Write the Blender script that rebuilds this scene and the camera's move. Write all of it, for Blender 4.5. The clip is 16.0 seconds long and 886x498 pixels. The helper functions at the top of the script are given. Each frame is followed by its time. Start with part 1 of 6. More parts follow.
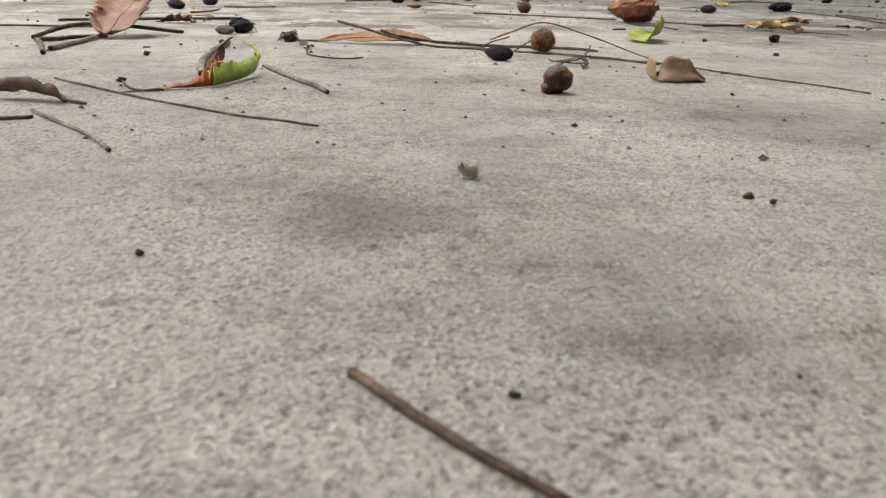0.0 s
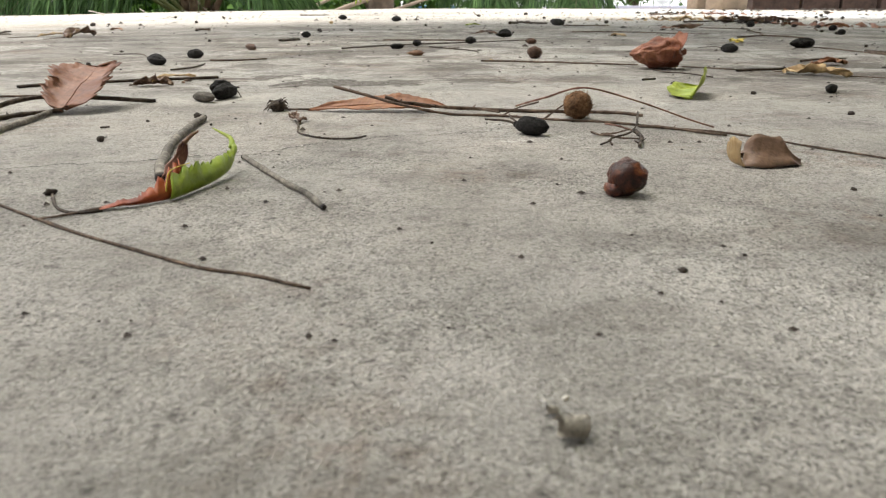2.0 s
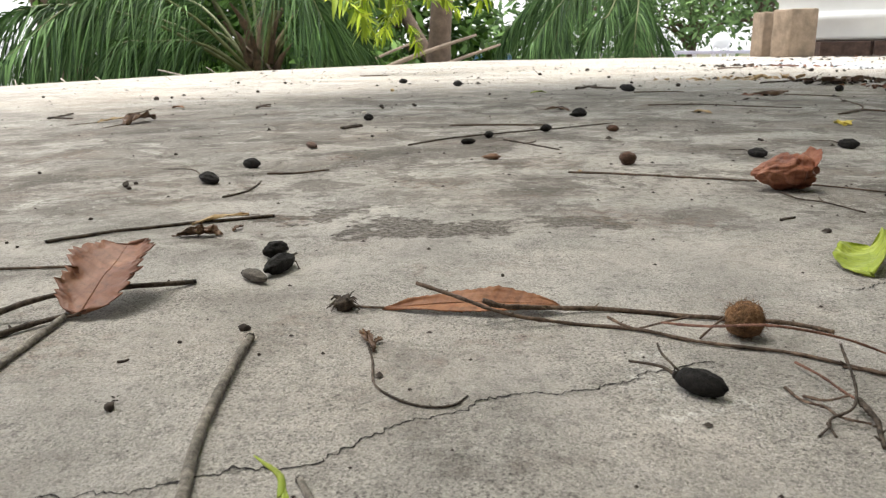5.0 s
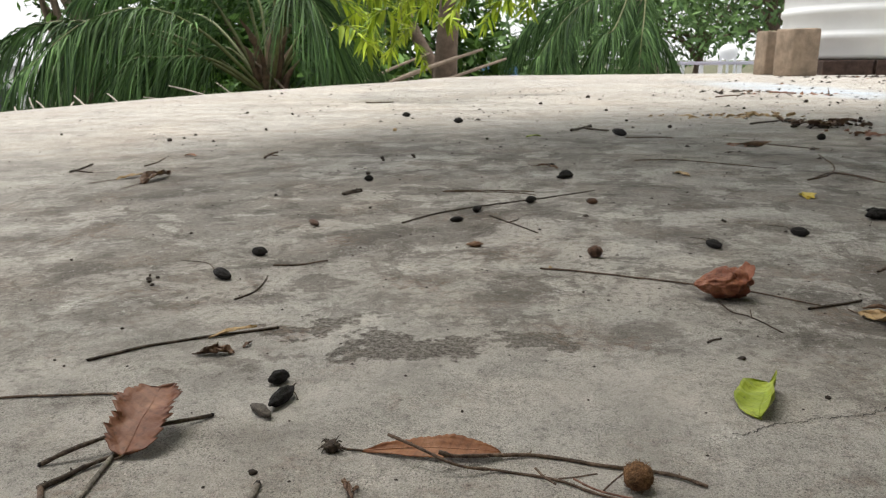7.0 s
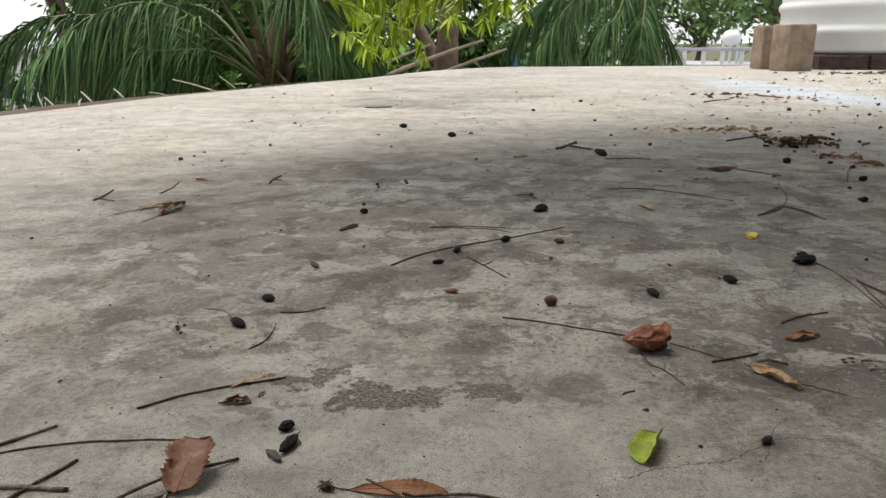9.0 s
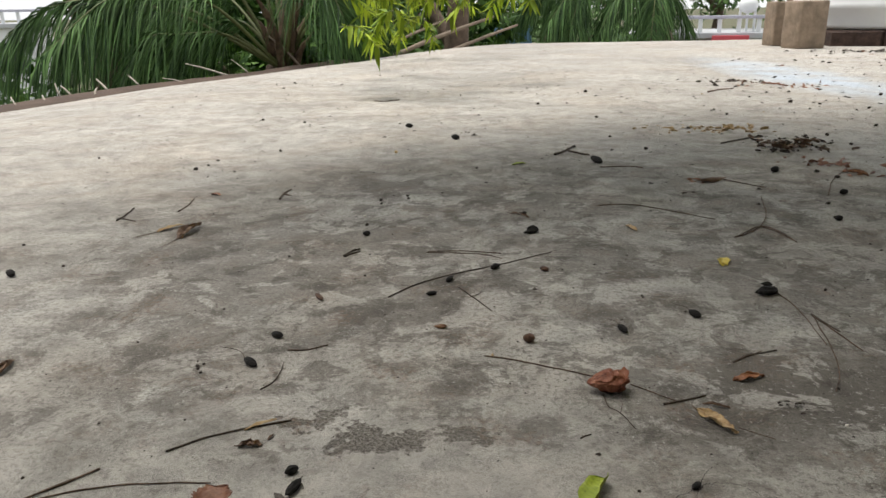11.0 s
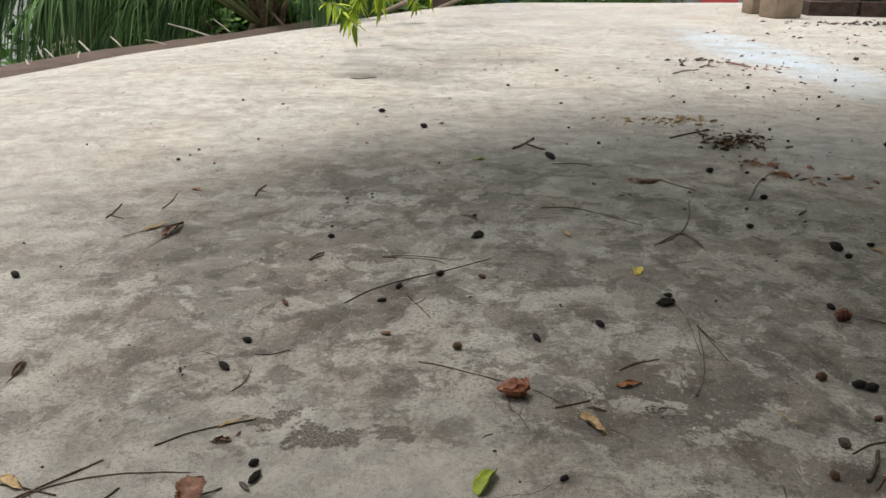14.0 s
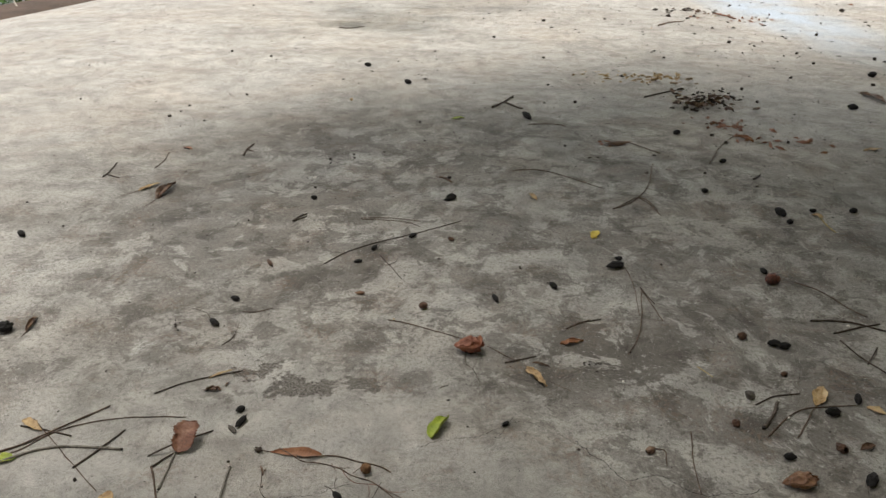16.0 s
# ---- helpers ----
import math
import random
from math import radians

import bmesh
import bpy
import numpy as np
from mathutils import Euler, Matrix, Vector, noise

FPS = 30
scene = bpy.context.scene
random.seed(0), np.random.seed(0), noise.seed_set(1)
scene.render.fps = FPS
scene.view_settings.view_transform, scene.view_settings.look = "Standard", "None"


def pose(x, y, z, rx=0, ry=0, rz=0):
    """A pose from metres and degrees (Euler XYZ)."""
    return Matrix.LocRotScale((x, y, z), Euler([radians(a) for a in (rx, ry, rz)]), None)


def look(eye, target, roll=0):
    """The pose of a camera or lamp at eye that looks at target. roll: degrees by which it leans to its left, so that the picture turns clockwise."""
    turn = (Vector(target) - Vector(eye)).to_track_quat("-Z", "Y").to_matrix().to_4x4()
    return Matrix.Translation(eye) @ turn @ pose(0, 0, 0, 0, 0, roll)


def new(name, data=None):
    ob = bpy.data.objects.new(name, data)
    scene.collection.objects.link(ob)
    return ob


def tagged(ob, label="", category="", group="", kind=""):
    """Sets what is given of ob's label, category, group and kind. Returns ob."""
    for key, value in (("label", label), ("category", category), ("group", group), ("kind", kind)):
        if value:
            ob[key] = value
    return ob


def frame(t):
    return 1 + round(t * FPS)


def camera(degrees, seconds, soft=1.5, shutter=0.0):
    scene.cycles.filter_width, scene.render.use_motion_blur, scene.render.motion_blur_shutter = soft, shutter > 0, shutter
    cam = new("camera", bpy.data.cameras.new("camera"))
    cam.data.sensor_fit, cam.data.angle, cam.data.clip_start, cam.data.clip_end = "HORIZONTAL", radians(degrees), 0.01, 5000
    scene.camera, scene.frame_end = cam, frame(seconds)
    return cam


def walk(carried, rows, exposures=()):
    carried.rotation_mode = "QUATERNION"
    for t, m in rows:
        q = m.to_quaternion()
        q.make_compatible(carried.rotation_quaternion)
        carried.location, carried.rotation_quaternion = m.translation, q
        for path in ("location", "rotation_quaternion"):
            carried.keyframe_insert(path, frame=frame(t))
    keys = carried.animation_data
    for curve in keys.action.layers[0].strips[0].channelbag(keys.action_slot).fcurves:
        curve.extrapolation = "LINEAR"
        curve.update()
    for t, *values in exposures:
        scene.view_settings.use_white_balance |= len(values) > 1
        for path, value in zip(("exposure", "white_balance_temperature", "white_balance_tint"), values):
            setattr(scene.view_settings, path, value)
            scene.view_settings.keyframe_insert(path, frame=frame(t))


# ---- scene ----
# camera: seconds, place in metres, pitch, roll, yaw in degrees
cam = camera(63.24, 16.0, soft=1.2)
cam.data.dof.use_dof = True
cam.data.dof.focus_distance = 0.24
cam.data.dof.aperture_fstop = 70.0
PATH = [
    (0, 0.02912, 0.00135, 0.02865, -21.312, 1.535, 1.048),
    (0.5, 0.02788, 0.00620, 0.03289, -20.352, 0.776, 0.676),
    (1, 0.02586, 0.01859, 0.03530, -19.809, 0.134, 1.185),
    (1.5, 0.02484, 0.03739, 0.03581, -19.320, 0.015, 0.964),
    (2, 0.02080, 0.05131, 0.03462, -18.840, 0.112, 1.009),
    (2.5, 0.02110, 0.06324, 0.03619, -18.511, 0.113, 1.516),
    (3, 0.01826, 0.08320, 0.03873, -17.987, 0.012, 2.004),
    (3.5, 0.01140, 0.09953, 0.03720, -17.774, -0.571, 3.544),
    (4, 0.00298, 0.11360, 0.04317, -16.907, -1.213, 5.017),
    (4.5, 0.00026, 0.11848, 0.04897, -16.012, -0.843, 5.331),
    (5, 0.00427, 0.11845, 0.06593, -15.324, -0.944, 5.503),
    (5.2, 0.00913, 0.12074, 0.07178, -14.827, -0.986, 6.323),
    (7.5, 0.02583, 0.06745, 0.14296, -14.830, -0.510, 6.000),
    (8, 0.03399, 0.05101, 0.15787, -15.914, -0.980, 6.554),
    (8.5, 0.04009, 0.03245, 0.17619, -16.141, -0.517, 5.917),
    (9, 0.04646, 0.01406, 0.19966, -16.145, -0.411, 6.191),
    (9.2, 0.04591, 0.00982, 0.20820, -16.043, 0.141, 5.967),
    (11.3, 0.08110, -0.03553, 0.28891, -18.914, -1.125, 7.464),
    (11.5, 0.08686, -0.04201, 0.29506, -19.134, -1.145, 7.165),
    (12, 0.10342, -0.05112, 0.30286, -20.188, -0.760, 5.985),
    (12.5, 0.11273, -0.06831, 0.32509, -21.465, -0.254, 5.943),
    (13, 0.12212, -0.08554, 0.34825, -21.932, -0.149, 6.333),
    (13.5, 0.12698, -0.09800, 0.36353, -22.397, -0.137, 6.493),
    (14, 0.13063, -0.10828, 0.38630, -22.439, 0.062, 6.325),
    (14.5, 0.13922, -0.12176, 0.40182, -23.426, -0.146, 5.923),
    (15, 0.15032, -0.13285, 0.41646, -24.860, 0.061, 6.121),
    (15.5, 0.16039, -0.15216, 0.43467, -26.697, -0.515, 6.189),
    (16, 0.16895, -0.16530, 0.45209, -27.388, 0.732, 5.872),
]
walk(cam, [(t, pose(x, y, z, 90 + pitch, 0, yaw) @ pose(0, 0, 0, 0, 0, roll)) for t, x, y, z, pitch, roll, yaw in PATH],
     exposures=[(0, 1.46), (2.5, 1.26), (5.2, 1.05), (7.3, 0.54), (9, 0.42), (11.5, 0.36), (16, 0.40)])

# ---- light: bright overcast sky, a weak wide sun ----
SUN_UP, SUN_TURN = radians(68), radians(-45)
world = bpy.data.worlds.new("overcast_sky")
scene.world = world
world.use_nodes = True
wn = world.node_tree.nodes
wl = world.node_tree.links
sky = wn.new("ShaderNodeTexSky")
sky.sky_type = "NISHITA"
sky.sun_disc = False
sky.sun_elevation, sky.sun_rotation = SUN_UP, SUN_TURN
sky.air_density, sky.dust_density, sky.ozone_density = 1.0, 6.0, 0.6
cloud = wn.new("ShaderNodeMix")
cloud.data_type = "RGBA"
cloud.inputs[0].default_value = 0.82
cloud.inputs[7].default_value = (9.6, 9.75, 9.9, 1)
wl.new(sky.outputs[0], cloud.inputs[6])
bg = wn["Background"]
bg.inputs["Strength"].default_value = 0.1
wl.new(cloud.outputs[2], bg.inputs["Color"])
sun = new("sun", bpy.data.lights.new("sun", "SUN"))
sun.data.energy, sun.data.angle, sun.data.color = 3.05, radians(28), (1.0, 0.95, 0.88)
sun.matrix_world = look((-2.2, 2.6, 9), (0, 1, 0))


# ---- materials ----
def material(name, rough=0.7, spec=0.3):
    m = bpy.data.materials.new(name)
    m.use_nodes = True
    b = m.node_tree.nodes["Principled BSDF"]
    b.inputs["Roughness"].default_value = rough
    b.inputs["Specular IOR Level"].default_value = spec
    return m, m.node_tree, b


def node(tree, kind, **values):
    n = tree.nodes.new(kind)
    for key, value in values.items():
        n.inputs[key].default_value = value
    return n


def noise_tex(tree, where, scale, detail=6.0, rough=0.6, distortion=0.0):
    n = node(tree, "ShaderNodeTexNoise", Scale=scale, Detail=detail, Roughness=rough, Distortion=distortion)
    tree.links.new(where, n.inputs["Vector"])
    return n.outputs["Fac"]


def ramp(tree, fac, *stops):
    n = tree.nodes.new("ShaderNodeValToRGB")
    while len(n.color_ramp.elements) < len(stops):
        n.color_ramp.elements.new(0.5)
    for e, (place, colour) in zip(n.color_ramp.elements, stops):
        e.position = place
        e.color = (*colour, 1) if len(colour) == 3 else colour
    tree.links.new(fac, n.inputs["Fac"])
    return n.outputs["Color"]


def grey(v):
    return (v, v, v)


def mix(tree, fac, a, b, blend="MIX"):
    n = tree.nodes.new("ShaderNodeMix")
    n.data_type, n.blend_type = "RGBA", blend
    for value, socket in ((fac, n.inputs[0]), (a, n.inputs[6]), (b, n.inputs[7])):
        if hasattr(value, "is_linked"):
            tree.links.new(value, socket)
        elif isinstance(value, tuple):
            socket.default_value = (*value, 1)
        else:
            socket.default_value = value
    return n.outputs[2]


def bump(tree, shader, height, distance, strength=1.0, before=None):
    n = node(tree, "ShaderNodeBump", Strength=strength, Distance=distance)
    tree.links.new(height, n.inputs["Height"])
    if before:
        tree.links.new(before, n.inputs["Normal"])
    tree.links.new(n.outputs["Normal"], shader.inputs["Normal"])
    return n.outputs["Normal"]


def place_of(tree):
    return tree.nodes.new("ShaderNodeNewGeometry").outputs["Position"]


def object_place(tree):
    return tree.nodes.new("ShaderNodeTexCoord").outputs["Object"]


def stretched(tree, where, x, y, z, turn=0.0):
    n = tree.nodes.new("ShaderNodeMapping")
    n.inputs["Scale"].default_value = (x, y, z)
    n.inputs["Rotation"].default_value = (0, 0, turn)
    tree.links.new(where, n.inputs["Vector"])
    return n.outputs["Vector"]


def blot(tree, where, x, y, rx, ry, turn, core):
    """A patch round (x, y): 1 inside, falling to 0 at its edge; core: the share of it that is full."""
    n = tree.nodes.new("ShaderNodeMapping")
    n.vector_type = "TEXTURE"
    n.inputs["Location"].default_value = (x, y, 0)
    n.inputs["Rotation"].default_value = (0, 0, radians(turn))
    n.inputs["Scale"].default_value = (rx, ry, 1000)
    tree.links.new(where, n.inputs["Vector"])
    far = tree.nodes.new("ShaderNodeVectorMath")
    far.operation = "LENGTH"
    tree.links.new(n.outputs["Vector"], far.inputs[0])
    return ramp(tree, far.outputs["Value"], (core, grey(1)), (1.0, grey(0)))


def blots(tree, where, rows, core):
    """Several patches in one mask. Rows: x, y, half-sizes, turn in degrees, strength."""
    mask = None
    for x, y, rx, ry, turn, strength in rows:
        one = mix(tree, 1.0, blot(tree, where, x, y, rx, ry, turn, core), grey(strength), "MULTIPLY")
        mask = one if mask is None else mix(tree, 1.0, mask, one, "LIGHTEN")
    return mask


def ragged(tree, where, scale, amount):
    """The same place, pushed about by noise, so that outlines drawn on it turn ragged."""
    n = node(tree, "ShaderNodeTexNoise", Scale=scale, Detail=8.0, Roughness=0.68)
    tree.links.new(where, n.inputs["Vector"])
    less = tree.nodes.new("ShaderNodeVectorMath")
    less.operation = "SUBTRACT"
    less.inputs[1].default_value = (0.5, 0.5, 0.5)
    tree.links.new(n.outputs["Color"], less.inputs[0])
    push = tree.nodes.new("ShaderNodeVectorMath")
    push.operation = "MULTIPLY_ADD"
    push.inputs[1].default_value = (amount, amount, 0)
    tree.links.new(less.outputs["Vector"], push.inputs[0])
    tree.links.new(where, push.inputs[2])
    return push.outputs["Vector"]


# old stains and worn places of the roof, the first list also painted shade: x, y, half-sizes, turn, strength
GRIME_SHADE = [(0.80, 1.02, 0.34, 0.26, -8, 0.45), (-0.06, 1.16, 0.42, 0.30, -12, 0.75), (-0.22, 0.74, 0.34, 0.22, 20, 0.62), (-0.30, 0.95, 0.26, 0.10, 54, 0.6), (-0.04, 0.64, 0.16, 0.08, 35, 0.85),
         (0.33, 0.48, 0.24, 0.15, 25, 0.85), (0.12, 0.90, 0.34, 0.20, -20, 0.32), (0.50, 0.68, 0.30, 0.16, 10, 0.3), (0.44, 0.40, 0.20, 0.10, 10, 0.7), (0.25, 0.40, 0.10, 0.06, 30, 0.7), (-0.22, 0.62, 0.16, 0.06, 50, 0.35),
         (-0.30, 0.36, 0.12, 0.05, 30, 0.3)]
SMUDGE = [(0.018, 0.085, 0.016, 0.013, 20, 0.75), (0.045, 0.095, 0.022, 0.006, 5, 0.5), (0.044, 0.056, 0.014, 0.005, 0, 0.6), (0.014, 0.056, 0.008, 0.004, 0, 0.35),
          (0.087, 0.160, 0.024, 0.010, 0, 0.6), (0.002, 0.097, 0.009, 0.005, 10, 0.45), (0.040, 0.128, 0.020, 0.006, 0, 0.35), (-0.02, 0.150, 0.02, 0.008, 0, 0.3),
          (0.02, 0.200, 0.03, 0.010, 10, 0.4), (0.055, 0.160, 0.02, 0.008, 0, 0.45), (-0.070, 0.305, 0.03, 0.010, 20, 0.3)]
LICHEN = [(-0.030, 0.388, 0.042, 0.022, 10, 1.0), (0.030, 0.394, 0.022, 0.010, 0, 0.9), (-0.084, 0.410, 0.028, 0.012, 15, 1.0), (-0.050, 0.449, 0.030, 0.012, 20, 0.5),
          (-0.104, 0.358, 0.026, 0.012, 15, 0.6), (-0.060, 0.425, 0.022, 0.008, 30, 0.7), (0.010, 0.430, 0.030, 0.012, 0, 0.6), (0.075, 0.410, 0.030, 0.012, 0, 0.45),
          (-0.085, 0.610, 0.05, 0.018, 20, 0.6), (0.015, 0.70, 0.06, 0.022, 25, 0.6), (0.10, 0.60, 0.04, 0.016, 0, 0.4), (0.16, 0.62, 0.035, 0.02, 0, 0.5)]
LIME = [(0.041, 0.249, 0.013, 0.009, 0, 1.0), (0.094, 0.318, 0.014, 0.008, 20, 0.9), (-0.207, 0.439, 0.030, 0.014, 20, 0.7), (0.051, 0.484, 0.024, 0.012, 0, 0.75),
        (-0.444, 0.573, 0.075, 0.022, 30, 0.8), (-0.190, 0.400, 0.026, 0.014, 15, 0.6), (0.20, 0.55, 0.03, 0.016, 0, 0.55), (-0.23, 0.95, 0.06, 0.02, 50, 0.5),
        (-0.09, 0.56, 0.03, 0.012, 0, 0.5), (0.03, 0.90, 0.06, 0.03, 0, 0.4), (0.42, 0.42, 0.04, 0.02, 20, 0.6), (0.30, 0.63, 0.05, 0.02, 0, 0.5)]
PATCH = [(0.325, 0.335, 0.105, 0.034, -6, 1.0), (0.22, 0.585, 0.030, 0.014, 0, 0.8), (0.30, 0.575, 0.022, 0.012, 10, 0.9), (-0.030, 0.512, 0.040, 0.014, 12, 0.9),
         (0.052, 0.432, 0.046, 0.018, 5, 0.9), (-0.040, 0.345, 0.055, 0.020, 8, 0.8), (0.06, 0.365, 0.035, 0.014, 0, 0.7), (0.045, 0.530, 0.035, 0.012, 15, 0.8),
         (0.20, 0.495, 0.025, 0.010, 0, 0.8), (-0.02, 0.47, 0.03, 0.008, 10, 0.6)]


def concrete():
    m, t, b = material("weathered_concrete", 0.88, 0.2)
    p = place_of(t)
    torn, frayed = ragged(t, p, 9, 0.13), ragged(t, p, 60, 0.028)
    wavy = ragged(t, ragged(t, p, 2.4, 0.40), 12, 0.14)
    wide = ramp(t, noise_tex(t, p, 1.9, 8, 0.62, 0.5), (0.34, grey(0)), (0.60, grey(1)))
    base = mix(t, wide, (0.383, 0.364, 0.330), (0.518, 0.495, 0.457))
    warm = ramp(t, noise_tex(t, p, 2.6, 5, 0.58, 0.6), (0.46, grey(0)), (0.66, grey(0.55)))
    base = mix(t, warm, base, (0.500, 0.440, 0.372))
    # broad trowel streaks
    streak = ramp(t, noise_tex(t, stretched(t, p, 2.2, 7.5, 4, 0.35), 1.0, 9, 0.68, 0.9), (0.46, grey(0)), (0.64, grey(0.42)))
    base = mix(t, streak, base, (0.270, 0.250, 0.224))
    # grimy film with ragged outlines, worn through in pale flakes; its broad patches also paint in shade
    grime_shade = blots(t, wavy, GRIME_SHADE, 0.52)
    near = blot(t, p, 0.16, 0.70, 0.98, 0.90, 0, 0.45)
    clean = blot(t, torn, -0.03, 0.13, 0.40, 0.34, 0, 0.75)
    cloudy = ramp(t, noise_tex(t, torn, 4.6, 7, 0.62, 0.3), (0.40, grey(0.50)), (0.56, grey(1)))
    film = mix(t, 1.0, grime_shade, cloudy, "MULTIPLY")
    loose = mix(t, 1.0, near, ramp(t, noise_tex(t, torn, 7.0, 9, 0.66), (0.480, grey(0)), (0.508, grey(0.52))), "MULTIPLY")
    film = mix(t, mix(t, 1.0, clean, grey(0.9), "MULTIPLY"), mix(t, 1.0, film, loose, "LIGHTEN"), grey(0))
    flake = ramp(t, noise_tex(t, p, 13.0, 12, 0.68, 0.5), (0.530, grey(0)), (0.542, grey(0.90)))
    film = mix(t, mix(t, 1.0, flake, near, "MULTIPLY"), film, grey(0.04))
    base = mix(t, film, base, (0.122, 0.107, 0.091))
    # near smudges, too thin to flake
    base = mix(t, mix(t, 1.0, blots(t, frayed, SMUDGE, 0.15), grey(0.80), "MULTIPLY"), base, (0.165, 0.145, 0.122))
    # pale skin of smooth cement and ragged dark growth
    skin = mix(t, 1.0, blots(t, torn, PATCH, 0.86), grey(0.85), "MULTIPLY")
    base = mix(t, skin, base, (0.485, 0.462, 0.420))
    small = ragged(t, p, 38, 0.12)
    speck = ramp(t, noise_tex(t, p, 420, 5, 0.75), (0.44, grey(1.0)), (0.58, grey(0.5)))
    dark = mix(t, 1.0, blots(t, small, LICHEN, 0.80), speck, "MULTIPLY")
    some = ramp(t, noise_tex(t, p, 17.0, 10, 0.70, 0.4), (0.535, grey(0)), (0.555, grey(0.95)))
    some = mix(t, clean, mix(t, 1.0, mix(t, 1.0, some, speck, "MULTIPLY"), near, "MULTIPLY"), grey(0))
    dark = mix(t, 1.0, dark, mix(t, 0.75, grey(0), some), "LIGHTEN")
    base = mix(t, dark, base, (0.094, 0.082, 0.070))
    # white crust of lime
    crust = ramp(t, noise_tex(t, p, 520, 5, 0.75), (0.47, grey(0)), (0.54, grey(0.9)))
    base = mix(t, mix(t, 1.0, blots(t, small, LIME, 0.2), crust, "MULTIPLY"), base, (0.68, 0.67, 0.63))
    # sooty mottling
    soot = ramp(t, noise_tex(t, p, 70, 9, 0.74), (0.50, grey(0)), (0.62, grey(0.55)))
    soot = mix(t, ramp(t, noise_tex(t, p, 7, 5), (0.42, grey(0.06)), (0.60, grey(1))), grey(0), soot)
    base = mix(t, soot, base, (0.140, 0.126, 0.110))
    # soft hand-sized blotches
    soft = ramp(t, noise_tex(t, p, 24, 5, 0.58, 0.4), (0.34, grey(0.80)), (0.5, grey(1)), (0.66, grey(1.15)))
    base = mix(t, 1.0, base, soft, "MULTIPLY")
    # sharp fine spotting
    rough = mix(t, clean, grey(1), grey(0.45))
    spots = ramp(t, noise_tex(t, p, 210, 7, 0.75), (0.530, grey(0)), (0.565, grey(0.55)))
    base = mix(t, mix(t, 1.0, spots, rough, "MULTIPLY"), base, (0.128, 0.115, 0.100))
    chips = ramp(t, noise_tex(t, p, 185, 7, 0.74), (0.592, grey(0)), (0.618, grey(0.55)))
    base = mix(t, mix(t, 1.0, chips, rough, "MULTIPLY"), base, (0.60, 0.583, 0.545))
    # rust-brown tinge in places
    rust = mix(t, ramp(t, noise_tex(t, p, 14, 5), (0.52, grey(0)), (0.66, grey(0.45))), grey(0), ramp(t, noise_tex(t, p, 180, 5), (0.45, grey(0)), (0.6, grey(1))))
    base = mix(t, rust, base, (0.230, 0.150, 0.105))
    # an old spill of pale blue lime wash
    wash = mix(t, 1.0, blot(t, ragged(t, p, 6, 0.12), BLUE[0], BLUE[1], BLUE[3], BLUE[4], math.degrees(BLUE[2]), 0.35),
               ramp(t, noise_tex(t, p, 5, 8, 0.65), (0.36, grey(0.15)), (0.56, grey(0.85))), "MULTIPLY")
    base = mix(t, wash, base, (0.46, 0.53, 0.61))
    # sand grain: single grains of varied tone, and dark pores between them
    grain = noise_tex(t, p, 2000, 3, 0.8)
    fine = ramp(t, grain, (0.35, grey(0.74)), (0.5, grey(1.0)), (0.64, grey(1.18)))
    base = mix(t, 1.0, base, fine, "MULTIPLY")
    sand = node(t, "ShaderNodeTexVoronoi", Scale=2300.0)
    t.links.new(p, sand.inputs["Vector"])
    tone = ramp(t, sand.outputs["Color"], (0.20, grey(0.58)), (0.36, grey(0.97)), (0.66, grey(1.02)), (0.80, grey(1.22)))
    gritty = ramp(t, noise_tex(t, p, 22, 6, 0.62), (0.38, grey(0.38)), (0.58, grey(1.0)))
    base = mix(t, 1.0, base, mix(t, gritty, grey(1), tone), "MULTIPLY")
    coarse = noise_tex(t, p, 1150, 2, 0.55)
    pores = ramp(t, coarse, (0.32, grey(0.42)), (0.42, grey(1.0)))
    base = mix(t, 1.0, base, mix(t, gritty, grey(1), pores), "MULTIPLY")
    specks = ramp(t, noise_tex(t, p, 330, 2, 0.5), (0.30, grey(0.35)), (0.36, grey(1)), (0.68, grey(1)), (0.74, grey(1.35)))
    base = mix(t, 0.5, base, specks, "MULTIPLY")
    t.links.new(base, b.inputs["Base Color"])
    first = bump(t, b, noise_tex(t, p, 38, 8, 0.62), 0.0035, 0.5)
    second = bump(t, b, grain, 0.0009, 0.9, first)
    third = bump(t, b, coarse, 0.0010, 0.7, second)
    bump(t, b, noise_tex(t, p, 260, 5, 0.68), 0.0018, 0.6, third)
    return m


def bark(name, dark, light, scale=60, rough=0.75, relief=0.001):
    m, t, b = material(name, rough, 0.25)
    p = place_of(t)
    c = ramp(t, noise_tex(t, p, scale * 9, 6, 0.75), (0.34, dark), (0.52, tuple((x + y) / 2 for x, y in zip(dark, light))), (0.66, light))
    big = ramp(t, noise_tex(t, p, scale * 1.6, 4, 0.6), (0.35, grey(0.55)), (0.65, grey(1.35)))
    t.links.new(mix(t, 1.0, c, big, "MULTIPLY"), b.inputs["Base Color"])
    first = bump(t, b, noise_tex(t, p, scale * 5, 5, 0.65), relief * 1.6, 0.8)
    bump(t, b, noise_tex(t, p, scale * 16, 4, 0.65), relief * 0.6, 0.8, first)
    return m


